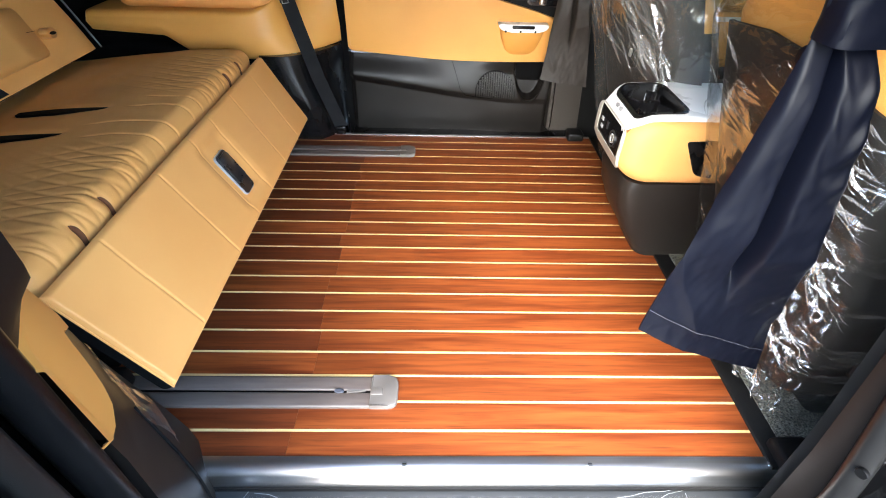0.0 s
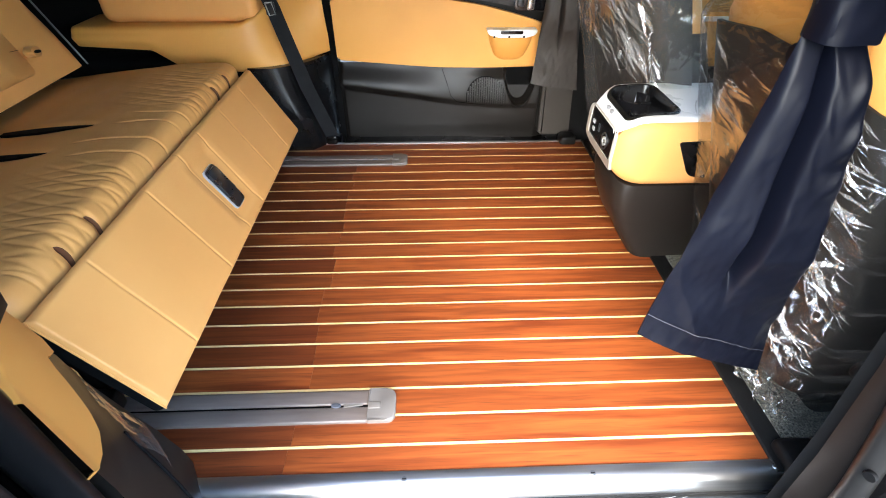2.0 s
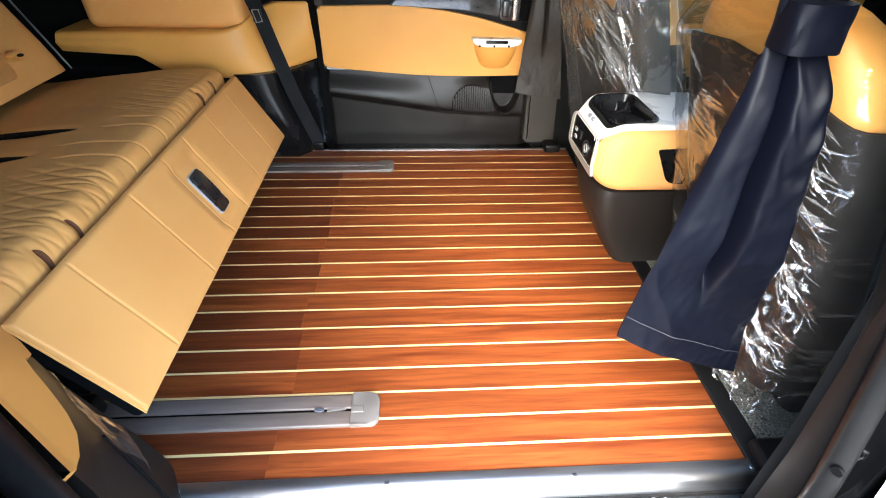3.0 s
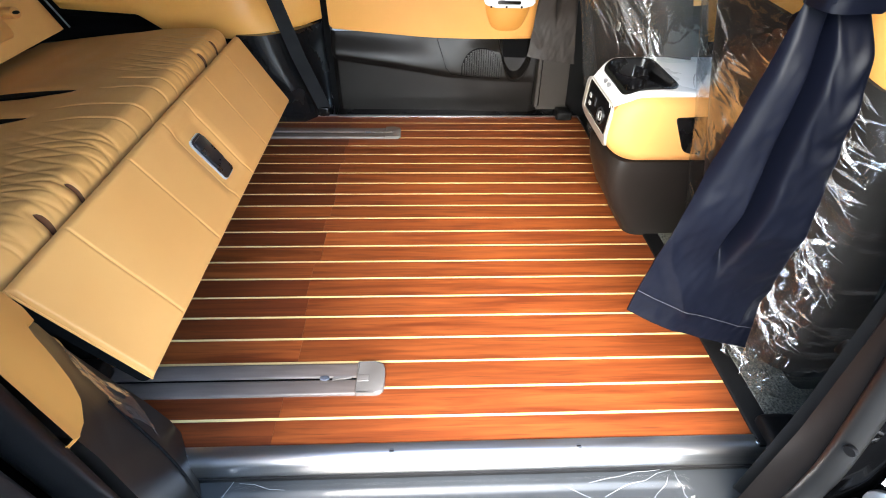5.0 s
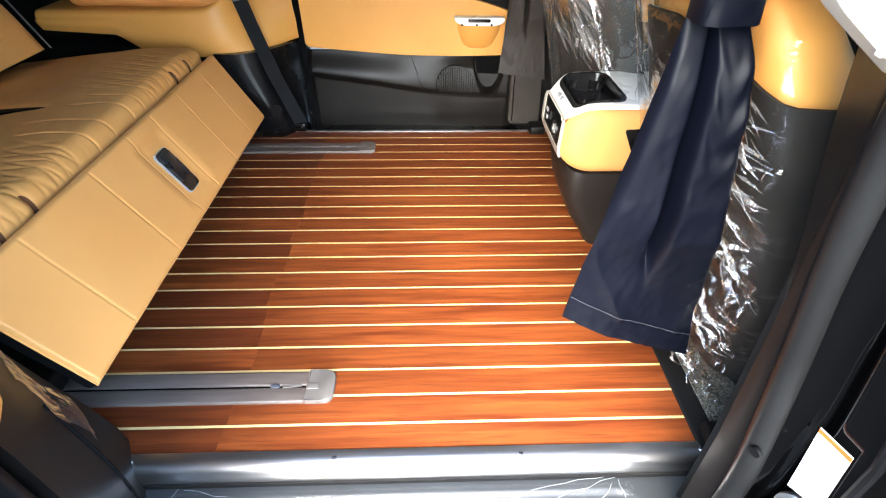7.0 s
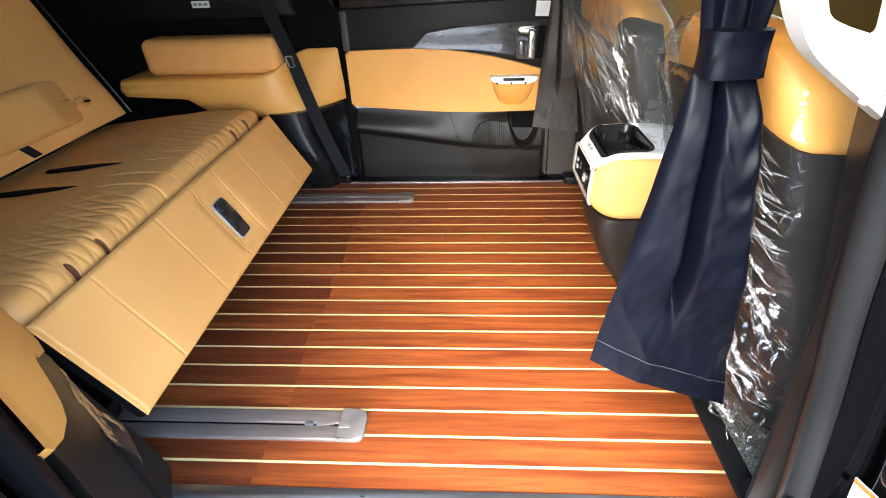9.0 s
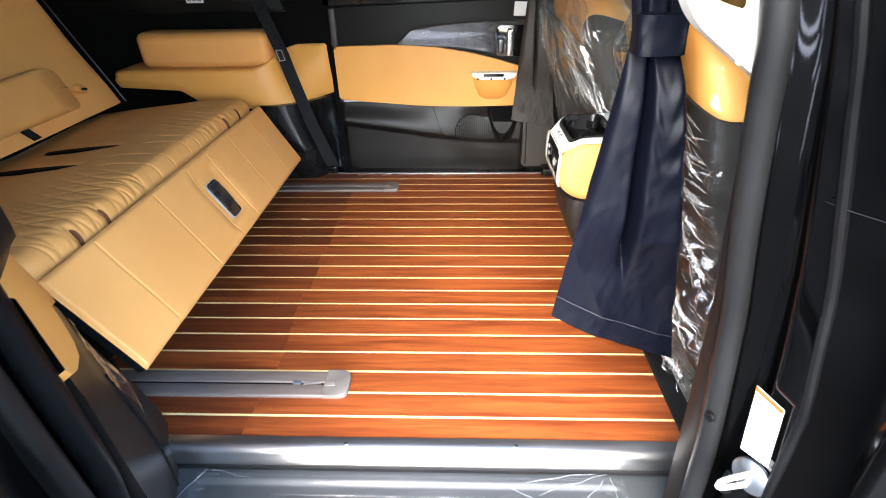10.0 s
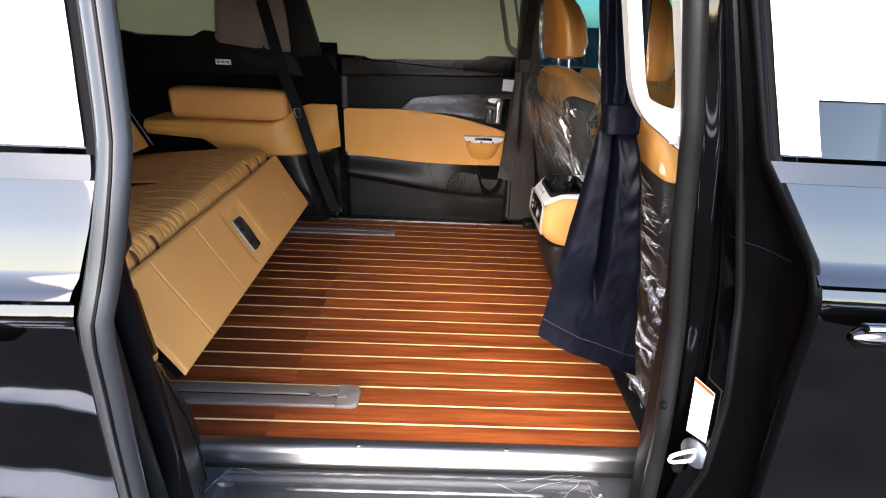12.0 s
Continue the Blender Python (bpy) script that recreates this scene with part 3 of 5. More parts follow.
tan_out = rounded([(-0.306, 0.328), (0.10, 0.295), (0.35, 0.292), (0.575, 0.298), (0.575, 0.455), (0.46, 0.492), (0.30, 0.532), (0.14, 0.556), (0.0, 0.566), (-0.306, 0.560)], [0.012, 0.1, 0.1, 0.01, 0.01, 0.06, 0.06, 0.06, 0.06, 0.012])
part("armrest_panel", prism(tan_out, "y", 1.603, 1.67, 0.012, 4), TAN, door, "smooth tan upholstered panel")


def door_lower(u, v):
    x, z = -0.312 + 0.92 * u, -0.035 + 0.345 * v
    ridge = lerp_table(((-0.31, 0.235), (0.0, 0.19), (0.2, 0.16), (0.6, 0.15)), x)
    up = ease(0.31, ridge, z) if z > ridge else 1.0
    low = ease(ridge, ridge - 0.035, z) if z < ridge else 0.0
    fade = 1 - 0.55 * ease(0.0, 0.3, x)
    y = 1.632 - (0.045 * up - 0.02 * low) * fade - 0.012 * ease(0.0, 0.2, x)
    # moulded bottle pocket: hollow above a U-shaped lip in the bulging lining
    lip = 0.141 + 0.17 * (abs(x - 0.466) / 0.080) ** 2.4
    y -= 0.034 * ease(0.16, 0.40, x) * (1 - ease(0.545, 0.60, x)) * (0.6 + 0.4 * ease(-0.02, 0.10, z)) * ease(0.30, 0.24, z)
    y -= 0.008 * math.exp(-((z - lip) / 0.009) ** 2) * ease(0.385, 0.40, x) * (1 - ease(0.535, 0.55, x))
    y += 0.050 * ease(lip, lip + 0.016, z) * (1 - ease(0.555, 0.575, x)) * ease(0.38, 0.39, x)
    return (x, y + 0.02 * (1 - ease(-0.312, -0.29, x)), z)


part("lower_panel", sheet(door_lower, 260, 150), DOORBLACK, door)
part("kick_strip", box(-0.315, 0.62, 1.50, 1.70, -0.12, -0.02, 0.006), BLACK_SMOOTH, door)
part("end_gap", box(-0.338, -0.312, 1.64, 1.70, -0.1, 0.8), VOID, door)


def on_door(x, z, h):
    """A point h in front of the lower lining."""
    return (x, door_lower((x + 0.312) / 0.92, (z + 0.035) / 0.345)[1] - h - 0.001, z)


def grille_top(x):
    q = (x - 0.322) / 0.09
    return 0.150 + 0.110 * max(0.0, 1 - abs(q) ** 2.3) ** 0.5


spk = part("speaker_grille", sheet(lambda u, v: on_door(0.236 + 0.172 * u, 0.148 + (grille_top(0.236 + 0.172 * u) - 0.148) * v, 0.0015), 24, 10), VOID, door, "slotted black speaker grille")
for k in range(17):
    x = 0.241 + 0.0098 * k
    zt = grille_top(x) - 0.004
    if zt > 0.165:
        part("slat", sheet(lambda u, v: on_door(x + 0.0066 * u, 0.150 + (zt - 0.150) * v, 0.0035), 1, 6, 0.002), DOORBLACK, spk)
part("grille_seam", tube([on_door(x, z, 0.0005) for x, z in ((0.128, 0.296), (0.150, 0.235), (0.170, 0.175), (0.195, 0.148), (0.27, 0.140), (0.40, 0.140))], 0.0012, 6), VOID, door)
part("pocket_inside", prism(rounded([(0.405, 0.290), (0.418, 0.20), (0.446, 0.160), (0.470, 0.152), (0.494, 0.160), (0.522, 0.20), (0.533, 0.290)], 0.02), "y", 1.622, 1.626), VOID, door, "dark hollow of the bottle pocket")
ins = part("gloss_insert", prism(rounded([(-0.02, 0.562), (0.045, 0.622), (0.20, 0.645), (0.42, 0.656), (0.575, 0.656), (0.575, 0.50), (0.42, 0.528), (0.25, 0.555)], [0.004, 0.01, 0.05, 0.05, 0.005, 0.005, 0.05, 0.05]), "y", 1.604, 1.64, 0.005), PIANO, door, "patterned glossy insert under thin film")
part("insert_edge", tube([(-0.02, 1.602, 0.566), (0.045, 1.602, 0.626), (0.20, 1.602, 0.649), (0.42, 1.602, 0.660), (0.575, 1.602, 0.660)], 0.0028, 6), SATIN, ins)
rec = part("handle_recess", prism(rrect(0.415, 0.555, 0.515, 0.642, 0.022), "y", 1.596, 1.606, 0.004), SCREEN, door)
part("door_handle", box(0.462, 0.494, 1.572, 1.594, 0.520, 0.632, 0.008), SILVER, rec, "chrome inner door handle")
part("lock_lever", box(0.425, 0.452, 1.582, 1.596, 0.53, 0.59, 0.006), SATIN, rec)
cup = part("pull_cup", loft([[(0.412 + q * math.cos(a), 1.61 - d * math.sin(a), z) for a in (math.pi * k / 18 for k in range(19))] for z, q, d in ((0.325, 0.045, 0.008), (0.345, 0.066, 0.026), (0.39, 0.086, 0.036), (0.428, 0.094, 0.040))]), TAN, door, "bulged tan grip cup")
bez = part("switch_bezel", prism(rounded([(0.308, 0.452), (0.515, 0.452), (0.508, 0.432), (0.47, 0.422), (0.36, 0.422), (0.318, 0.432)], 0.008), "y", 1.562, 1.612, 0.004), WHITE, cup, "white switch surround")
part("switch", prism(rrect(0.365, 0.455, 0.436, 0.448, 0.004), "y", 1.557, 1.566, 0.002), SCREEN, bez)
for k in range(3):
    part("notch", disc((0.34 + 0.06 * k, 1.561, 0.426), 0.0045, (0, -1, 0), 0.002, 10), BLACK, bez)
stk = solo("warning_sticker", prism([(0.49, 0.675), (0.548, 0.672), (0.548, 0.728), (0.492, 0.730)], "y", 1.6245, 1.6262), PAPER, (0.52, 1.6255, 0.672), "small white warning sticker on the door lining", "sticker")
solo("belt_guide", box(-0.315, -0.285, 1.61, 1.63, 0.56, 0.715, 0.006), GREY_PLASTIC, (-0.3, 1.62, 0.56), "dark grey plastic strip at the door edge", "trim", kind="structure")
lab = solo("airbag_label", box(-0.925, -0.85, 1.622, 1.6265, 0.74, 0.765, 0.002), PAPER, (-0.887, 1.624, 0.74), "small white label plate on the black lining", "label")
for k in range(3):
    part("print_bar", box(-0.918 + 0.022 * k, -0.902 + 0.022 * k, 1.6205, 1.6218, 0.747, 0.758), INK, lab)


# quarter trims beside the bench, on both sides
ZN = ((-0.12, 0.425), (-0.03, 0.393), (0.10, 0.370), (0.26, 0.360), (0.36, 0.370), (0.44, 0.390), (0.54, 0.416), (0.62, 0.420), (0.70, 0.402), (0.86, 0.372), (1.0, 0.375), (2.4, 0.36))  # lower edge of the near tan trim


def quarter_trim(f, name, deep):
    t = thing(name, (-0.42, f(1.62), 0), "tan and black quarter trim beside the rear bench", "trim", "quarter trims", "structure")

    def section(z, tan):
        lowx = 0.105 * (1 - ease(0.0, 0.36, z)) if not tan else 0.0
        pts = []
        for k in range(13):
            s = k / 12
            b = (0.012 if deep else 0.030) * math.sin(math.pi * s)
            x = -0.335 - 0.20 * s + 0.7 * b + lowx * s - (0.35 * max(0, z - 0.36) * (0.25 + 0.75 * s))
            y = 1.655 - 0.215 * s - 0.7 * b
            pts.append((x, f(y), min(z, lerp_table(ZN, s) + 0.004) if deep else z))
        xb = -0.63 + 0.03 * ease(0.48, 0.572, z)
        return pts + [(xb, f(1.445 + 0.03 * ease(0.5, 0.572, z)), z), (xb, f(1.65), z)]
    part("lower_trim", loft([section(z, False) for z in (-0.06, 0.0, 0.05, 0.12, 0.2, 0.28, 0.345, *((0.42,) if deep else ()))]), TRIM_GREY if deep else BLACK_SMOOTH, t)
    ZB = ((-1.27, 0.43), (-0.97, 0.412), (-0.875, 0.347), (-0.66, 0.328), (-0.50, 0.334), (-0.33, 0.352))
    ZT = ((-1.27, 0.495), (-0.64, 0.500), (-0.58, 0.520), (-0.52, 0.556), (-0.47, 0.570), (-0.33, 0.572))

    def fascia(u, v):
        x = -1.265 + 0.93 * u
        k = (0.5 * (x + 0.535 + math.hypot(x + 0.535, 0.07)) - 0.004) / 0.20
        k = max(0.0, k)
        y = 1.448 + 0.205 * min(1, k) - 0.012 * math.sin(math.pi * min(1, k))
        lean = min((0.13 + deep) * ease(0.0, 0.3, k), max(0.0, 1.645 + deep - y))
        end = (1 - ease(0.0, 0.045, u)) ** 2
        zb, zt = lerp_table(ZB, x) + 0.03 * end, lerp_table(ZT, x) - 0.02 * end
        if v < 0.12:
            q = v / 0.12
            z = zb + 0.012 * (1 - math.cos(q * math.pi / 2))
            return (x, f(y + 0.008 * (1 - q) + 0.05 * end), z)
        if v < 0.72:
            q = (v - 0.12) / 0.60
            z = zb + 0.012 + (zt - 0.020 - zb - 0.012) * q
            return (x - 0.10 * max(0, k) * 0.6 * q * (zt - zb), f(y - 0.010 * math.sin(math.pi * q) + 0.05 * end + lean * q), zb + 0.012 + (zt - 0.020 - zb - 0.012) * q)
        q = (v - 0.72) / 0.28
        a = min(1, q / 0.45) * math.pi / 2
        back = max(0, (q - 0.45) / 0.55) * max(0, 1.64 - y - lean)
        return (x - 0.06 * max(0, k) * (zt - zb), f(y + 0.05 * end + lean + 0.022 * (1 - math.cos(a)) + max(0, back)), zt - 0.020 + 0.020 * math.sin(a))

    def near_fascia(u, v):
        s = -0.12 + 2.5 * u
        zb = lerp_table(ZN, s)
        z = zb + (0.60 - zb) * v
        c = min(1.0, s)
        b = 0.012 * math.sin(math.pi * max(0.0, c)) + 0.005 - 0.016 * (1 - ease(0.0, 0.03, v))
        x = -0.335 - 0.20 * s + 0.7 * b + 0.105 * (1 - ease(0.0, 0.36, z)) * max(0.0, c) - 0.35 * max(0, z - 0.36) * (0.25 + 0.75 * c)
        return (x, f(1.655 - 0.215 * c - 0.7 * b + 0.9 * max(0, z - 0.56)), z)
    if deep:
        part("armrest_fascia", sheet(near_fascia, 160, 60), TAN, t, "tan moulded armrest trim")
    else:
        part("armrest_fascia", sheet(fascia, 90, 40), TAN, t, "tan moulded armrest trim")
    part("wheel_housing", box(-1.6, -0.60, min(f(1.50), f(1.65)), max(f(1.50), f(1.65)), -0.02, 0.36, 0.03), VOID, t)
    part("armrest_pad", box(-1.13, -0.562, min(f(1.487), f(1.63)), max(f(1.487), f(1.63)), 0.497, 0.640, 0.035, 5), LEATHER, t, "soft tan armrest pad")
    return t


far_trim = quarter_trim(lambda y: y, "quarter_trim", 0.0)
near_trim = quarter_trim(across, "quarter_trim", 0.06)


def on_near_trim(s, z, h):
    """A point h proud of the near lower trim, s across it."""
    b = 0.012 * math.sin(math.pi * s) + h
    return (-0.335 - 0.20 * s + 0.7 * b + 0.105 * (1 - ease(0.0, 0.36, z)) * s, across(1.655 - 0.215 * s - 0.7 * b), z)


part("trim_groove", tube([on_near_trim(0.60 - 0.02 * k, 0.245 - 0.034 * k, 0.001) for k in range(10)], 0.003, 6), VOID, near_trim)
part("film_scrap", sheet(lambda u, v: on_near_trim(0.60 + 0.26 * u + 0.04 * math.sin(9 * v), 0.125 + 0.185 * v + 0.03 * u, 0.004 + 0.004 * abs(wob(u, v, 2, 5))), 24, 30), FILM_SCRAP, near_trim, "torn scrap of clear film", 180)
# white cord standing in for a highlight on the glossy black far trim
far_streak = [(-0.470 + 0.007 * j, 1.452 - 0.002 * math.sin(2 * j), 0.315 - 0.026 * j) for j in range(6)]
part("white_glint", tube([(x + 0.03, y - 0.004, z) for x, y, z in far_streak], 0.0016, 5), GLINT_WHITE, far_trim)

# seat belt on the far side
belt = thing("seat_belt", (-0.33, 1.50, 0.03), "black seat belt hanging across the quarter trim", "seat belt")


def strap(points, w, name):
    def fn(u, v):
        i = min(int(v * (len(points) - 1)), len(points) - 2)
        k = v * (len(points) - 1) - i
        p = Vector(points[i]).lerp(Vector(points[i + 1]), k)
        return p + Vector((w * (u - 0.5), 0.25 * w * (u - 0.5), 0))
    return part(name, sheet(fn, 2, 24, 0.002), WEB, belt)


strap([(-0.66, 1.585, 1.05), (-0.635, 1.575, 0.95), (-0.57, 1.53, 0.72), (-0.495, 1.475, 0.555)], 0.052, "webbing")
strap([(-0.495, 1.475, 0.555), (-0.465, 1.455, 0.46), (-0.41, 1.44, 0.27), (-0.345, 1.465, 0.05)], 0.052, "webbing")
tongue = part("tongue", box(-0.518, -0.484, 1.462, 1.472, 0.530, 0.574, 0.004), BLACK_SMOOTH, belt)
part("tongue_frame", tube([(-0.516, 1.460, 0.572), (-0.492, 1.460, 0.574), (-0.484, 1.460, 0.534), (-0.506, 1.460, 0.530), (-0.516, 1.460, 0.572)], 0.0025, 6), FRAME_GREY, tongue, "pale metal tongue frame")
part("anchor", box(-0.372, -0.326, 1.455, 1.478, 0.015, 0.055, 0.008), BLACK_SMOOTH, belt)

# seat rails with covers
for yc in (0.166, 1.330):
    r = thing("seat_rail", (-0.4, yc, 0), "grey plastic covered seat rail on the wooden floor", "seat rail", "seat rails")
    part("rail_half", box(-0.92, -0.082, yc + 0.003, yc + 0.040, -0.004, 0.009, 0.004), RAIL, r)
    part("rail_half", box(-0.92, -0.082, yc - 0.040, yc - 0.003, -0.004, 0.009, 0.004), RAIL, r)
    part("rail_slot", box(-0.92, -0.08, yc - 0.0035, yc + 0.0035, -0.004, 0.004), VOID, r)
    cap = part("end_cap", prism(rounded([(-0.083, yc - 0.041), (-0.021, yc - 0.041), (-0.021, yc + 0.041), (-0.083, yc + 0.041)], [0.002, 0.022, 0.022, 0.002]), "z", -0.004, 0.013, 0.004), RAIL_CAP, r, "rounded grey end cap")
    part("cap_tongue", box(-0.083, -0.055, yc - 0.012, yc + 0.006, 0.011, 0.0145, 0.002), RAIL_CAP, cap)
    part("lens", prism([(-0.155 + 0.011 * math.cos(a), yc + 0.006 * math.sin(a)) for a in (2 * math.pi * k / 16 for k in range(16))], "z", 0.004, 0.0115, 0.001), BLUE, r, "small blue reflector")
    part("spring_clip", prism([(-0.137, yc - 0.006), (-0.096, yc + 0.001), (-0.096, yc + 0.003), (-0.137, yc + 0.002)], "z", 0.004, 0.0105), RAIL_CAP, r)

# rear bench, folded flat, with its front flap
bench = thing("rear_bench", (-0.9, 0.71, 0), "tan quilted leather rear bench lying flat with a hanging front flap", "bench")
BY0, BY1 = 0.088, 1.325
FB, FT = Vector((-0.452, 0, 0.135)), Vector((-0.592, 0, 0.378))
FD = FT - FB
FN = Vector((FD.z, 0, -FD.x)).normalized()
SEAMS = (0.245, 0.49, 0.665, 0.80, 0.97, 1.16)


def flap_face(u, v):
    y = BY0 + (BY1 - BY0) * u
    d = min(u, 1 - u) * (BY1 - BY0)
    e = min(v, 1 - v) * FD.length
    h = 0.013 * (1 - (1 - min(1, d / 0.006)) ** 2) ** 0.5 * (1 - (1 - min(1, e / 0.012)) ** 2) ** 0.5
    for s in SEAMS:
        h -= 0.0022 * math.exp(-((y - s) / 0.0026) ** 2)
    dip = ease(0.63, 0.685, y) * (1 - ease(0.765, 0.83, y)) * ease(0.08, 0.2, v) * (1 - ease(0.78, 0.9, v))
    h -= 0.009 * dip
    h += 0.0016 * wob(y, v * 0.27, 3, 9)
    return FB + FD * v + Vector((0, y, 0)) + FN * h


part("flap", sheet(flap_face, 480, 50), LEATHER, bench, "tan leather flap with sewn seams", 60)
bm = prism(rounded([(0, 0), (FD.length - 0.022, 0), (FD.length - 0.022, 0.036), (0, 0.03)], 0.012), "y", BY0 + 0.002, BY1 - 0.002)
for v in bm.verts:
    a, n = v.co.x, v.co.z
    v.co = FB + FD.normalized() * a - FN * (n - 0.001) + Vector((0, v.co.y, 0))
part("flap_back", bm, VOID, bench, "black flap backing")
for y in (BY0, BY1):
    part("piping", tube([FB + FD * (k / 12) + Vector((0, y, 0)) + FN * 0.001 for k in range(13)], 0.0022, 6), LEATHER, bench)

def on_flap(pts, h0, h1, r=0.0):
    """A raised piece over an outline (distance up the flap, y)."""
    bm = prism(pts, "z", h0, h1, r)
    for v in bm.verts:
        s, y, h = v.co
        v.co = FB + FD.normalized() * s + Vector((0, y, 0)) + FN * h
    return bm


L0 = FD.length
bezel = part("handle_bezel", on_flap(rrect(0.225 * L0, 0.70 * L0, 0.688, 0.754, 0.014), 0.0, 0.0095, 0.003), FRAME_GREY, bench, "pale grey handle surround")
part("handle_well", on_flap(rrect(0.234 * L0, 0.692 * L0, 0.6905, 0.7515, 0.012), 0.008, 0.0108), LEVER, bezel)
part("pull_lever", on_flap(rrect(0.36 * L0, 0.67 * L0, 0.695, 0.747, 0.008), 0.010, 0.016, 0.002), LEVER, bezel, "dark release lever")


ROLL = 0.044  # radius of the cushion's front edge


def seat_z(x):
    """The cushion slopes down to the backrest."""
    t = max(0.0, -0.74 - x)
    return 0.418 - 0.13 * t * t / (t + 0.08)


def cushion(u, v):
    """v runs from the back over the top and down the rolled front edge."""
    y = 0.080 + 1.255 * u
    flat = 0.583
    s = v * (flat + 0.115)
    if s < flat:
        x, z, n = -1.235 + s, seat_z(-1.235 + s), Vector((0, 0, 1))
    else:
        a = min((s - flat) / ROLL, math.pi / 2)
        drop = max(0.0, s - flat - ROLL * math.pi / 2)
        x, z = -1.235 + flat + ROLL * math.sin(a), 0.418 - ROLL + ROLL * math.cos(a) - drop
        n = Vector((math.sin(a), 0, math.cos(a)))
    h = -0.026 * (1 - min(1, min(u, 1 - u) * 1.255 / 0.06)) ** 2
    h += 0.006 * wob(x, y, 0, 4) + 0.002 * wob(x, y, 7, 14)
    h += 0.003 * ease(flat - 0.16, flat - 0.02, s) * (1 - ease(flat, flat + 0.05, s)) * math.sin(math.pi * min(1, max(0, (y - 0.1) / 1.2)))
    # lens-shaped quilting between crossed curved seams, deepest at the rolled edge
    zone = max(ease(0.15, 0.19, y) * (1 - ease(0.52, 0.58, y)), ease(0.86, 0.92, y) * (1 - ease(1.20, 1.26, y))) * ease(0.22, 0.40, s) * (1 - ease(flat + 0.05, flat + 0.09, s))
    if zone > 0.001:
        bow = 0.22 * (flat + 0.03 - s) + 0.9 * max(0.0, flat - 0.02 - s) ** 2
        d = min(abs((y + bow + 0.012 * math.sin(y * 40)) / 0.042 % 1 - 0.5), abs((y - bow) / 0.042 % 1 - 0.5))
        front = 0.10 + 0.90 * ease(flat - 0.22, flat - 0.02, s)
        h += zone * front * (0.0024 * (1 - math.exp(-(d / 0.15) ** 2)) - 0.0012)
    for ys in SLITS:
        if s > flat:
            h -= 0.005 * math.exp(-((y - ys) / 0.010) ** 2) * ease(flat + 0.005, flat + 0.03, s)
    for sy, s0 in ((0.605, 0.43), (0.685, 0.40), (0.79, 0.45), (0.85, 0.47), (0.165, 0.40)):
        w = sy - 0.9 * max(0.0, flat - s) ** 2
        h -= 0.0030 * math.exp(-((y - w) / 0.0032) ** 2) * ease(s0, s0 + 0.05, s)
    for x0, x1, ys in SLOTS:
        if x0 < x < x1:
            k = (x - x0) / (x1 - x0)
            h -= 0.016 * (1 - ease(0.75, 1.0, k)) * math.exp(-((y - ys + 0.018 * k) / (0.006 + 0.016 * math.sin(math.pi * min(1, k * 0.8 + 0.1)))) ** 2)
    return Vector((x, y, z)) + n * h


SLITS = (0.247, 0.348, 1.072, 1.180)
SLOTS = ((-1.10, -0.808, 0.796), (-1.15, -0.832, 0.640))
part("cushion", sheet(cushion, 420, 270), LEATHER, bench, "quilted tan leather cushion", 70)
bm = box(-1.23, -0.62, 0.10, 1.315, 0.25, 0.375, 0.03)
for v in bm.verts:
    v.co.z += (seat_z(v.co.x) - 0.418) * ease(0.26, 0.36, v.co.z)
part("cushion_side", bm, LEATHER_DARK, bench)
for x0, x1, ys in SLOTS:
    pts = [(x0 + (x1 - x0) * k / 14, ys - 0.018 * k / 14 + 0.017 * math.sin(math.pi * min(1, k / 14 * 0.85 + 0.15)) ** 0.8 * (1 - k / 14) ** 0.35) for k in range(15)]
    pts += [(x0 + (x1 - x0) * k / 14, ys - 0.018 * k / 14 - 0.017 * math.sin(math.pi * min(1, k / 14 * 0.85 + 0.15)) ** 0.8 * (1 - k / 14) ** 0.35) for k in range(13, -1, -1)]
    bm = prism(pts, "z", -0.020, -0.0005)
    for v in bm.verts:
        v.co.z += seat_z(v.co.x)
    part("buckle_slot", bm, VOID, bench, "dark buckle slot")
for y in SLITS:
    def slit(u, v, y=y):
        s = 0.583 + 0.030 + 0.060 * v
        w = 0.0066 * min(1, v / 0.18) ** 0.5
        p = cushion((y + (u - 0.5) * 2 * w - 0.080) / 1.255, s / 0.698)
        a = min((s - 0.583) / ROLL, math.pi / 2)
        return p + Vector((math.sin(a), 0, math.cos(a))) * (0.0014 + 0.0022 * (2 * abs(u - 0.5)) ** 2)
    part("anchor_slit", sheet(slit, 8, 16), SLITB, bench, "brown sewn anchor slit")
part("base_frame", box(-1.2, -0.66, 0.20, 1.22, 0.02, 0.26, 0.02), VOID, bench)
for y in (0.166, 1.330):
    part("foot", box(-0.95, -0.62, y - 0.03, y + 0.03, 0.009, 0.06, 0.01), BLACK, bench)


def backrest(u, v):
    y = 0.10 + 1.22 * u
    z = 0.40 + 0.70 * v
    x = -1.165 - 0.47 * (z - 0.40)
    e = min(u, 1 - u) * 1.22
    h = 0.02 * min(1, e / 0.05) ** 0.5 + 0.008 * wob(y, z, 2, 5)
    for sy in (0.62, 0.84):
        h -= 0.005 * math.exp(-((y - sy) / 0.004) ** 2)
    return (x + h, y, z + 0.3 * h)


part("backrest", sheet(backrest, 90, 60), LEATHER, bench, "tan leather backrest, leaning back")
bm = prism([(-1.17, 0.395), (-1.50, 1.09), (-1.58, 1.08), (-1.25, 0.385)], "y", 0.085, 1.335, 0.01)
part("backrest_shell", bm, VOID, bench, "black backrest shell")
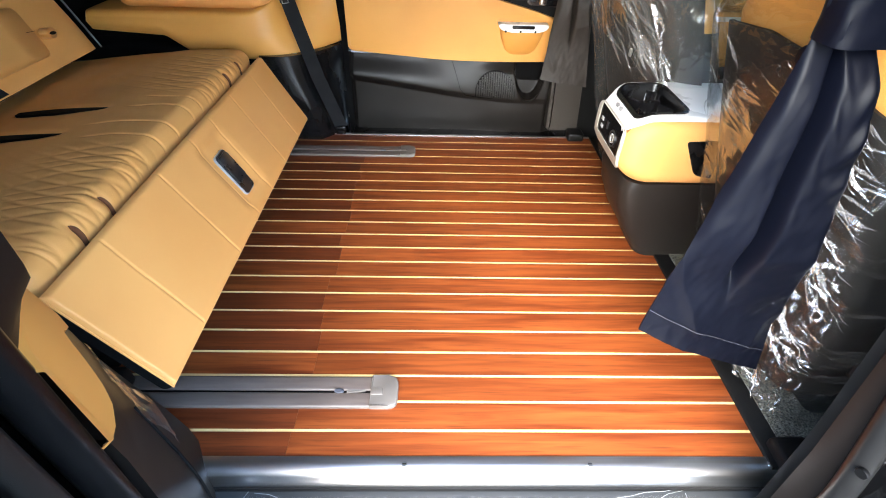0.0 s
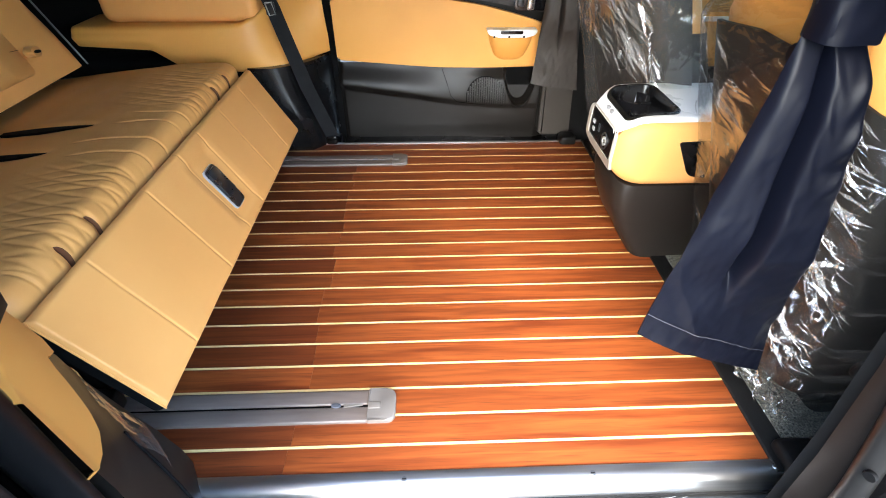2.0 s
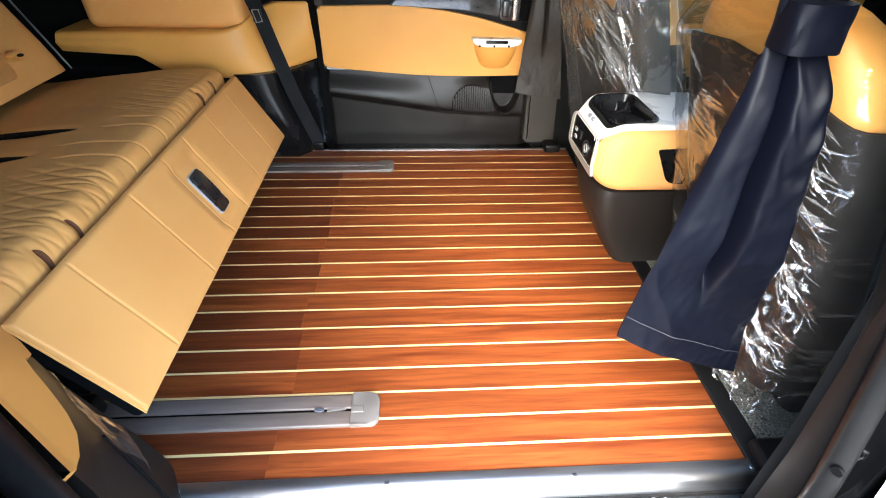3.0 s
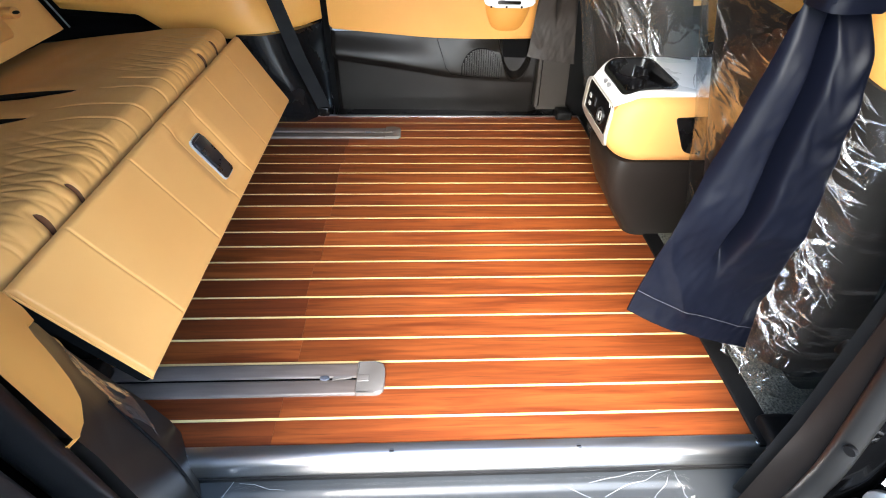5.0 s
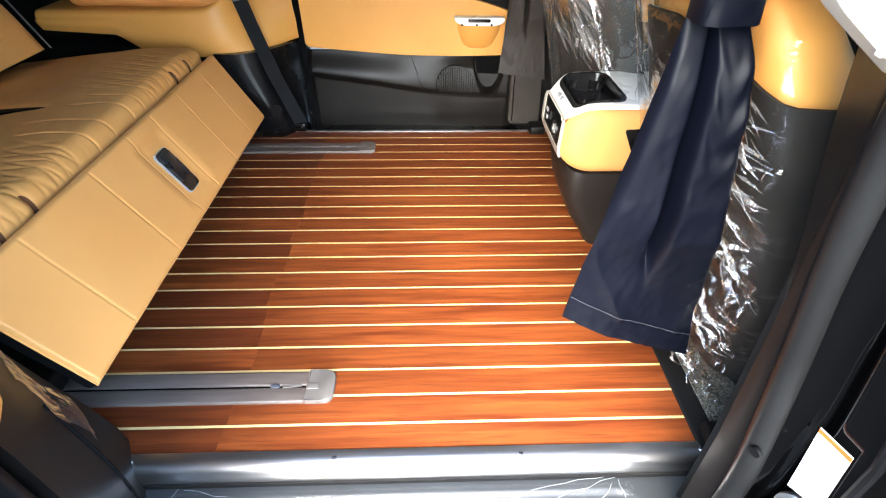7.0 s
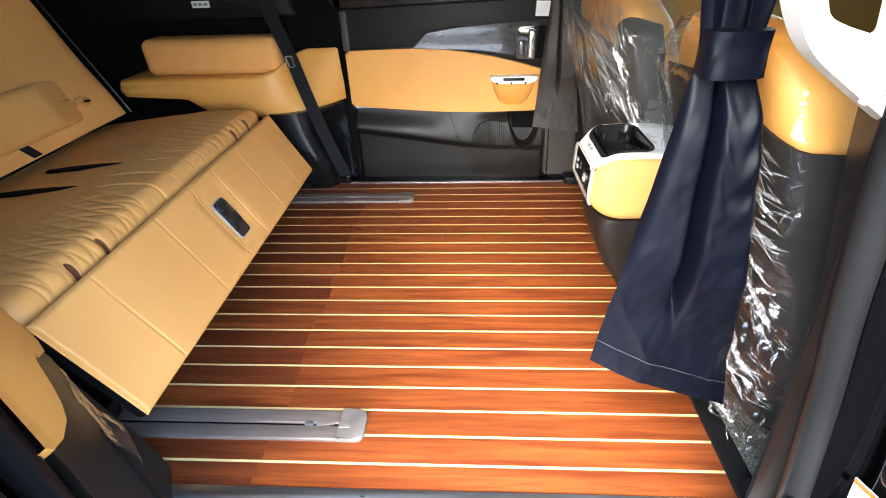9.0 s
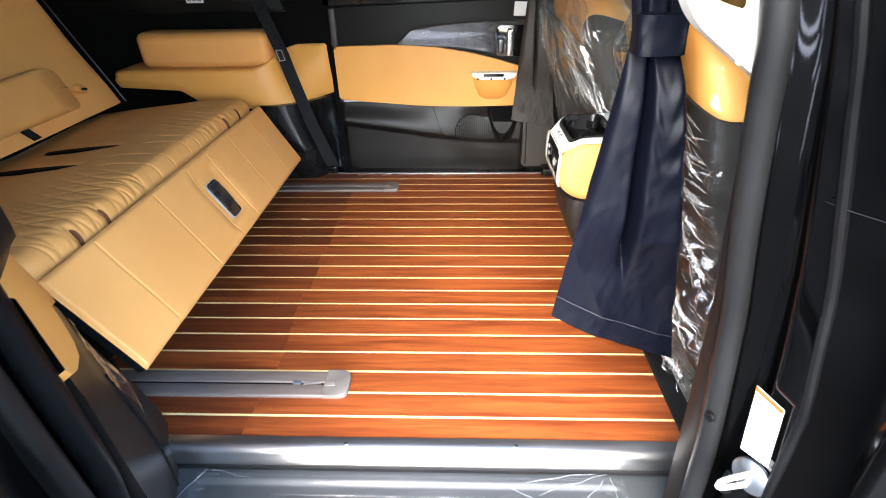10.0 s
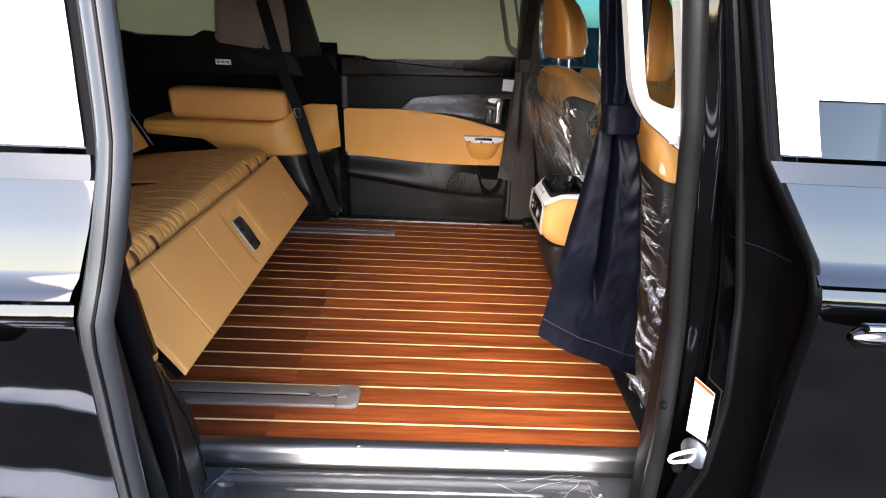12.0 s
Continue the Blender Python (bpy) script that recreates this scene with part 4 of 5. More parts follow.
part("shell_edge", tube([(-1.15, 1.337, 0.40), (-1.30, 1.337, 0.72), (-1.46, 1.337, 1.06)], 0.003, 6), SATIN, bench)
part("hinge_edge", tube([(-1.26, 1.338, 0.347), (-1.05, 1.338, 0.366), (-0.84, 1.338, 0.383)], 0.0016, 6), SATIN, bench)
bm = box(-0.085, 0.058, 0.30, 1.17, -0.074, 0.072, 0.026, 5)
for v in bm.verts:
    x, y, z = v.co
    # the end slants back to the backrest
    end = 1.275 - 0.31 * (x + 0.085) / 0.143
    y = 0.30 + (y - 0.30) * (end - 0.30) / 0.87
    sag = 0.010 * (end - y) + 0.003 * wob(y, z, 3, 9)
    v.co = Vector((-1.185 + x * 0.9 - z * 0.40, y, 0.517 + z * 0.95 + x * 0.40 + sag))
arm = part("head_cushion", bm, LEATHER, bench, "padded tan head cushion with a pull tab")
part("cushion_seam", tube([(-1.118 - 0.0022 * k, 0.99 + 0.0065 * k, 0.540 - 0.0012 * k) for k in range(10)], 0.0008, 5), SLITB, arm)


def end_lens(half, tall, h0, h1):
    """A lens-shaped piece on the slanting end of the head cushion."""
    pts = [(half * math.cos(a), tall * math.sin(a)) for a in (2 * math.pi * k / 20 for k in range(20))]
    bm = prism(pts, "y", h0, h1, 0.002 if h1 - h0 > 0.01 else 0.0)
    for v in bm.verts:
        q, h, z = v.co
        v.co = Vector((-1.172 - 0.40 * q + 0.917 * h, 1.130 + 0.917 * q + 0.40 * h, 0.500 - 0.20 * q + z))
    return bm


tab = part("pull_tab", end_lens(0.052, 0.016, -0.004, 0.020), LEATHER, arm, "folded leather pull tab")
part("tab_opening", end_lens(0.036, 0.005, 0.017, 0.022), VOID, tab)
part("release_strap", sheet(lambda u, v: (-1.142 - 0.030 * v, 0.818 + 0.034 * u - 0.050 * v, 0.412 + 0.085 * v), 2, 6, 0.003), WEB, bench, "black release strap")
part("strap_slit", sheet(lambda u, v: (-1.243 - 0.008 * v, 1.06 + 0.055 * u, 0.604 + 0.006 * v * math.sin(math.pi * u)), 8, 2, 0.002), VOID, bench)

# centre console between the front seats
con = thing("centre_console", (0.75, 0.775, 0), "tan and black centre console with white top and cup holders", "console")


def csec(z, x0, y0, y1, r, x1=1.05):
    return [(p[0], p[1], z) for p in rrect(x0, x1, y0, y1, r, 6)]


part("base", loft([csec(z, x, a, b, 0.05) for z, x, a, b in ((-0.02, 0.70, 0.675, 0.875), (0.02, 0.685, 0.67, 0.88), (0.10, 0.63, 0.66, 0.89), (0.18, 0.595, 0.652, 0.898), (0.25, 0.582, 0.648, 0.902), (0.272, 0.59, 0.652, 0.898))]), TRIM_GREY, con)
CY0, CY1 = 0.634, 0.916
# side view of the upper body: floor of the shell, rounded rear foot, panel face, sloped brow, top
CPROF = rounded([(1.05, 0.270), (0.606, 0.270), (0.549, 0.318), (0.551, 0.420), (0.600, 0.462), (1.05, 0.462)], [0, 0.05, 0.05, 0.035, 0.03, 0], 8)


def inset(line, d, c=(0.80, 0.366)):
    """The side view drawn in by d towards its middle."""
    out = []
    for x, z in line:
        sz = (0.096 - d) / 0.096
        out.append((x + d * 1.25 * (1 - ease(0.55, 0.75, x)) + (d * 0.2 if x < 1 else 0), c[1] + (z - c[1]) * sz))
    return out


rows = []
for k in range(15):
    t = k / 14
    rows.append((CY0 + 0.052 * t, 0.040 * (1 - math.sqrt(max(0.0, 1 - (1 - t) ** 2)))))
rows += [(CY1 + CY0 - y, d) for y, d in rows[::-1]]
part("side_cover", loft([[(x, y, z if d > 0.0012 else min(z, 0.412)) for x, z in inset(CPROF, d)] for y, d in rows]), CONSOLE_TAN, con, "tan moulded console sides")


def brow(x):
    """Height of the top plate over the sloped rear brow."""
    return lerp_table(((0.551, 0.4215), (0.566, 0.437), (0.580, 0.450), (0.592, 0.4595), (0.604, 0.4655), (0.625, 0.4685), (0.66, 0.470), (1.1, 0.470)), x)


def plate(u, v):
    x = 0.5485 + 0.5015 * (0.28 * u / 0.4 if u < 0.4 else 0.28 + 0.72 * (u - 0.4) / 0.6)
    near = lerp_table(((0.5485, 0.690), (0.566, 0.672), (0.585, 0.656), (0.61, 0.647), (0.65, 0.6435), (1.05, 0.6435)), x)
    far = lerp_table(((0.5485, 0.872), (0.566, 0.884), (0.585, 0.896), (0.61, 0.903), (1.05, 0.9065)), x)
    e = min(v, 1 - v) * (far - near)
    return (x, near + (far - near) * v, brow(x) - 0.010 * (1 - min(1, e / 0.012)) ** 2)


def keyhole(x, y):
    """Inside the rounded cup opening, which is cut through the plate."""
    dx, dy = max(0.0, abs(x - 0.642) - 0.030), max(0.0, abs(y - 0.774) - 0.070)
    return math.hypot(dx, dy) < 0.033


bm = bmesh.new()
nu, nv = 110, 70
grid = [[bm.verts.new(plate(i / nu, j / nv)) for j in range(nv + 1)] for i in range(nu + 1)]
for i in range(nu):
    for j in range(nv):
        q = (grid[i][j].co + grid[i + 1][j + 1].co) / 2
        if not keyhole(q.x, q.y):
            bm.faces.new((grid[i][j], grid[i + 1][j], grid[i + 1][j + 1], grid[i][j + 1]))
bmesh.ops.delete(bm, geom=[v for v in bm.verts if not v.link_faces], context="VERTS")
top = part("top_plate", bm, WHITE, con, "white plastic top plate")


def cup_line(d, z):
    pts = rrect(0.579 - d, 0.705 + d, 0.671 - d, 0.877 + d, 0.034 + d, 8)
    return [(p[0], p[1], z + brow(p[0]) - 0.470) for p in pts]


part("cup_tray", loft([cup_line(d, z) for d, z in ((0.005, 0.4700), (0.005, 0.4735), (0.001, 0.4745), (-0.004, 0.4725), (-0.008, 0.458), (-0.012, 0.43), (-0.02, 0.418))], caps=(False, True)), BLACK_SMOOTH, top, "black cup tray")
for y in (0.722, 0.828):
    bm = loft([[(0.643 + r * math.cos(a), y + r * math.sin(a), z) for a in (2 * math.pi * k / 28 for k in range(28))] for z, r in ((0.412, 0.044), (0.452, 0.0475), (0.455, 0.0455), (0.43, 0.0425), (0.421, 0.036))], caps=(False, True))
    part("cup_well", bm, SCREEN, top)
part("cup_divider", box(0.638, 0.668, 0.770, 0.780, 0.42, 0.462, 0.003), BLACK_SMOOTH, top)


def rear_x(y, z):
    """The rear face of the console's upper body."""
    return lerp_table(((0.28, 0.585), (0.30, 0.563), (0.325, 0.5525), (0.34, 0.5495), (0.40, 0.5505), (0.42, 0.5525), (0.43, 0.560)), z) - 0.0008


def dense(line, n=5):
    """Adds points along each side of a closed outline."""
    return [tuple(Vector(a).lerp(Vector(b), j / n)) for a, b in zip(line, line[1:] + line[:1]) for j in range(n)]


def on_rear(bm):
    for v in bm.verts:
        a, b, h = v.co
        v.co = Vector((rear_x(a, b) - h, a, b))
    return bm


o2 = rrect(0.668, 0.890, 0.304, 0.424, 0.030, 6)
i2 = rrect(0.676, 0.868, 0.338, 0.420, 0.010, 6)
panel = part("rear_frame", on_rear(ring_plate(dense(o2), dense(i2), -0.004, 0.0035)), BEZEL, con, "satin silver frame round the rear control panel")
sc = part("control_panel", sheet(lambda u, v: (rear_x(0.674 + 0.196 * u, 0.335 + 0.086 * v) - 0.0012, 0.674 + 0.196 * u, 0.335 + 0.086 * v), 30, 16), PANEL, panel, "glossy black control panel")
for y, z, w, h in ((0.838, 0.382, 0.016, 0.010), (0.832, 0.362, 0.016, 0.010), (0.790, 0.382, 0.010, 0.022)):
    part("icon", box(rear_x(y, z) - 0.0035, rear_x(y, z) - 0.001, y - w / 2, y + w / 2, z - h / 2, z + h / 2), ICON if w > 0.012 else SATIN, sc)
for r0, r1, m in ((0.023, 0.019, SATIN), (0.013, 0.009, FRAME_GREY)):
    ring = ring_plate([(0.735 + r0 * math.cos(a), 0.368 + r0 * math.sin(a)) for a in (2 * math.pi * k / 24 for k in range(24))],
                      [(0.735 + r1 * math.cos(a), 0.368 + r1 * math.sin(a)) for a in (2 * math.pi * k / 24 for k in range(24))], 0, 0.004)
    part("control_ring", on_rear(ring), m, sc)
for y in (0.80, 0.772):
    part("print_mark", prism(rrect(0.562, 0.570, y - 0.008, y + 0.008, 0.003), "z", brow(0.566) - 0.004, brow(0.570) + 0.0006), INK, top)
part("side_latch", prism(rounded([(0.700, 0.411), (0.80, 0.415), (0.80, 0.308), (0.752, 0.312)], [0.012, 0.004, 0.004, 0.02]), "y", 0.6315, 0.642, 0.0015), BLACK_SMOOTH, con, "black side latch")


# front seats, wrapped in film
def front_seat(yc, far):
    s = thing("front_seat", (0.9, yc, 0), "tan and black front seat wrapped in clear plastic film", "car seat", "front seats")
    W = 0.245

    def back_x(z):
        return 0.845 - 0.33 * (z - 0.10)
    off = 0.042 if far else 0.022

    def sec(z, w, t, push=0.0):
        x = back_x(z) + push
        out = []
        for k in range(32):
            a = 2 * math.pi * k / 32
            c, d = math.cos(a), math.sin(a)
            out.append((x + t / 2 + t / 2 * math.copysign(abs(c) ** 0.6, c), yc + w * math.copysign(abs(d) ** 0.55, d), z))
        return out
    fwd = 0.018 if far else 0.0
    part("backrest", loft([sec(z, w, t, p) for z, w, t, p in ((0.60, 0.228, 0.152, 0.004), (0.64, 0.232, 0.16, -0.004 - fwd), (0.74, 0.222, 0.15, -0.004 - fwd), (0.79, 0.185, 0.125, 0.004 - fwd), (0.82, 0.14, 0.09, 0.012 - fwd), (0.838, 0.08, 0.05, 0.03 - fwd))]), TAN, s, "tan leather backrest")

    part("lower_back", loft([sec(z, w, t, p) for z, w, t, p in ((0.08, 0.17, 0.13, 0.01), (0.14, 0.20, 0.15, 0.01), (0.30, 0.22, 0.16, 0.01), (0.50, 0.225, 0.16, 0.008), (0.605, 0.227, 0.15, 0.005))]), SEATBACK, s, "charcoal lower backrest")

    out = 1 if far else -1

    def shell(u, v):
        yy = (u - 0.5) * 2
        yo = yy * out
        if far:
            arc = 0.757 - 0.62 * (yo + 0.84) ** 2 if yo < -0.49 else lerp_table(((-0.49, 0.681), (-0.45, 0.666), (-0.40, 0.668), (-0.3, 0.684), (0.7, 0.735), (1.0, 0.752)), yo)
        else:
            arc = lerp_table(((-1.0, 0.72), (-0.6, 0.729), (-0.1, 0.745), (0.4, 0.738), (0.68, 0.720), (0.9, 0.690), (1.0, 0.697)), yo)
        arc -= 2.2 * max(0, -yo - 0.70) ** 2 * (0 if far else 1)
        z = 0.02 + (arc - 0.02) * v
        w = lerp_table(((0.0, 0.17), (0.14, 0.225), (0.3, W), (0.5, W), (0.72, 0.235)), z)
        return (back_x(z) - off + 0.09 * abs(yy) ** 7 - 0.003 * wob(u, v, 1, 3) - 0.006 * ease(0.2, 0.35, z) * (1 - ease(0.52, 0.6, z)) * ease(0.7, 0.6, abs(yy)), yc + yy * (w + 0.022), z)
    part("back_panel", sheet(shell, 50, 60, 0.006), SEATBACK, s, "charcoal seat back panel")
    part("seat_cushion", box(0.88, 1.40, yc - 0.25, yc + 0.25, 0.10, 0.30, 0.05, 4), SEATBACK, s)
    part("seat_base", box(0.90, 1.35, yc - 0.22, yc + 0.22, -0.01, 0.11, 0.02), BLACK, s)
    hr = part("headrest", loft([[(0.60 - 0.22 * (z - 0.86) + t / 2 + t / 2 * math.copysign(abs(math.cos(a)) ** 0.7, math.cos(a)), yc + w * math.copysign(abs(math.sin(a)) ** 0.6, math.sin(a)), z) for a in (2 * math.pi * k / 28 for k in range(28))]
                                for z, w, t in ((0.872, 0.07, 0.05), (0.885, 0.115, 0.10), (0.93, 0.128, 0.12), (1.0, 0.110, 0.12), (1.05, 0.086, 0.105), (1.08, 0.058, 0.08), (1.097, 0.02, 0.03))]), TAN, s, "tan leather headrest")
    for d in (-0.05, 0.05):
        part("headrest_post", tube([(0.66, yc + d, 0.80), (0.645, yc + d, 0.90)], 0.006, 8), CHROME, s)

    # a loose bag: taut over the back, creased in fans, heaped at the foot
    def wrap(u, v):
        ang = (u - 0.5) * math.pi * 1.12
        z = -0.005 + 0.825 * v
        sn, cs = math.sin(ang), math.cos(ang)
        w = lerp_table(((0.0, 0.25), (0.3, 0.278), (0.6, 0.280), (0.72, 0.272), (0.78, 0.235), (0.82, 0.16)), z)
        yy = math.copysign(abs(sn) ** 0.42, sn)
        deep = 0.10 * (1 - abs(cs) ** 0.42) if cs > 0 else 0.10 + 0.25 * abs(cs)
        d1, d2 = (z * 2.3 + yy * 0.62, yy * 0.55 - z * 0.35) if far else (yy * 1.2 + 0.5 * z, z * 2.1 - yy * 0.45)
        low = ease(0.50, 0.10, z)
        bend = 0.25 * wob(yy, z, yc, 2.2, 4)
        # long drawn creases, sharp at their crests; taut above, crumpled towards the foot
        r1 = 1 - 2.4 * abs(wob(d2 * 0.9 + bend, d1 * 0.28, yc, 4.2, 3))
        r2 = 1 - 2.4 * abs(wob(d2 * 1.0 + bend, d1 * 0.45, yc, 8.5, 5))
        r3 = 1 - 2.4 * abs(wob(yy * 0.8 + z, z * 1.5 - yy * 0.5, yc, 15, 7))
        r4 = 1 - 2.4 * abs(wob(yy * 0.6, z * 2.4 + 0.5 * yy, yc, 7, 9))
        slack = 0.22 + 0.25 * ease(0.35, -0.3, yy) * ease(0.40, 0.55, z) if far else 0.10 + 0.12 * ease(0.6, 0.2, yy) + 0.85 * ease(0.72, 0.56, z) * ease(0.55, 0.0, yy)
        c = (0.012 * r1 + (0.006 + 0.003 * low) * r2 + (0.0016 + 0.0042 * low) * r3 + 0.012 * low * r4) * slack
        c *= min(1.0, 0.30 + 1.6 * ease(0.82, 0.55, z)) * 1.2
        tuck = 0.03 * ease(0.72, 0.80, z)
        return (back_x(z) - off - (0.022 if far else 0.012) - c - 0.02 * low + tuck + deep, yc + yy * (w + 0.3 * c), z)
    part("plastic_cover", sheet(wrap, 230, 230), FILM_TAUT if far else FILM, s, "crumpled clear plastic cover", 24)
    # folds of the film, standing off the bag in fans; ribbons whitened and turned to imitate glints
    rs = random.Random(21 if far else 8)
    fold = bmesh.new()

    def add_fold(u0, v0, turn, bend, length, wide, face):
        n, rows, uu, vv = 11, [], u0, v0
        for j in range(n):
            a = turn + bend * j / n
            uu += math.cos(a) * length / n / 0.27
            vv += math.sin(a) * length / n / 0.82
            if not (-1 < uu < 1 and 0.01 < vv < 0.97):
                break
            p = Vector(wrap(0.5 + math.copysign(math.asin(abs(uu) ** 2.38), uu) / (1.12 * math.pi), vv)) + Vector((-0.008, -0.007, 0))
            t = Vector((-0.33 * math.sin(a), math.cos(a), math.sin(a)))
            side = face.cross(t).normalized() * wide * math.sin(math.pi * (j + 0.5) / n) * rs.uniform(0.5, 1.2)
            rows.append((fold.verts.new(p + side), fold.verts.new(p - side)))
        for q, r in zip(rows, rows[1:]):
            fold.faces.new((q[0], q[1], r[1], r[0]))
    if far:
        # a fan drawn from the shoulder down to the inboard hip, and short upright creases outboard
        for k in range(60):
            q = rs.random()
            add_fold(rs.uniform(-0.99, -0.45) if k % 3 else rs.uniform(-0.7, 0.1), 0.54 + 0.32 * q, math.radians(rs.gauss(40, 13)), rs.uniform(-0.4, 0.4), rs.uniform(0.05, 0.17),
                     0.0010 + 0.0058 * rs.random() ** 2, Vector((rs.uniform(-0.55, -0.18), -1, rs.uniform(0.06, 0.27))).normalized())
        for k in range(26):
            add_fold(rs.uniform(-0.985, -0.80), rs.uniform(0.50, 0.84), math.radians(rs.gauss(72, 14)), rs.uniform(-0.5, 0.5), rs.uniform(0.05, 0.15),
                     0.0010 + 0.0050 * rs.random() ** 2, Vector((rs.uniform(-0.55, -0.18), -1, rs.uniform(0.06, 0.27))).normalized())
        for k in range(10):
            add_fold(rs.uniform(0.45, 0.95), rs.uniform(0.60, 0.78), math.radians(rs.gauss(88, 12)), rs.uniform(-0.3, 0.3), rs.uniform(0.03, 0.10),
                     0.0006 + 0.0022 * rs.random() ** 2, Vector((rs.uniform(-0.55, -0.18), -1, rs.uniform(0.06, 0.27))).normalized())
    else:
        for k in range(80):
            v0 = rs.random() ** 1.3 * 0.84 + 0.01
            add_fold(rs.uniform(-0.98, 0.98) if k % 2 else rs.uniform(-0.98, -0.1), v0, math.radians(rs.gauss(28, 20)), rs.uniform(-0.7, 0.7), rs.uniform(0.03, 0.15),
                     (0.0008 + 0.0050 * rs.random() ** 2) * (1.3 if v0 < 0.45 else 0.8), Vector((rs.uniform(-0.95, -0.45), -1, rs.uniform(0.1, 0.5))).normalized())
        for k in range(120):
            add_fold(rs.uniform(-0.995, -0.62), rs.uniform(0.22, 0.84), math.radians(rs.gauss(30, 24)), rs.uniform(-0.7, 0.7), rs.uniform(0.02, 0.08),
                     0.0008 + 0.0045 * rs.random() ** 2, Vector((-1, rs.uniform(-0.9, -0.2), rs.uniform(0.2, 0.7))).normalized())
    tagged(part("film_fold_glints", fold, FILM_GLINT, s, "", 60), "folds of clear film with whitened glints", "", "", "stuff")

    def hood(u, v):
        a = 2 * math.pi * u
        z = 0.86 + 0.245 * v
        k = lerp_table(((0.86, 0.92), (0.9, 1.01), (1.0, 0.92), (1.05, 0.80), (1.09, 0.5), (1.105, 0.15)), z)
        c = 1 + 0.025 * abs(wob(math.cos(a), math.sin(a), z * 3, 3, yc))
        return (0.645 - 0.22 * (z - 0.86) + 0.07 * k * c * math.cos(a), yc + 0.132 * k * c * math.copysign(abs(math.sin(a)) ** 0.7, math.sin(a)), z)
    if far:
        tag_x = back_x(0.50) - 0.054
        tg = part("hook_plate", prism(rounded([(yc - 0.082, 0.462), (yc - 0.030, 0.472), (yc - 0.024, 0.536), (yc - 0.072, 0.532)], 0.008), "x", tag_x - 0.004, tag_x + 0.010, 0.0015), SEATBACK, s, "brown bag hook plate")
        part("hook", prism(rrect(yc - 0.060, yc - 0.046, 0.490, 0.514, 0.004), "x", tag_x - 0.008, tag_x - 0.003, 0.001), FRAME_GREY, tg)
    part("headrest_cover", sheet(hood, 60, 30), FILM, s, "crumpled clear plastic cover", 180)
    if far:
        s.rotation_euler = (0, 0, radians(10))
    part("recline_lever", box(0.86, 0.90, yc - 0.265, yc - 0.245, 0.19, 0.24, 0.01), BLACK, s)
    return s


front_seat(0.335, False)
front_seat(across(0.335), True)


trim = thing("front_door_trim", (1.4, 1.6, -0.1), "tan front door panel with a silver strip", "door trim", kind="structure")
part("tan_panel", prism(rounded([(0.86, 0.30), (1.9, 0.30), (1.9, 0.80), (0.86, 0.80)], 0.02), "y", 1.575, 1.605, 0.008), TAN, trim)
part("silver_strip", box(0.87, 1.9, 1.568, 1.578, 0.478, 0.496, 0.003), WHITE, trim)


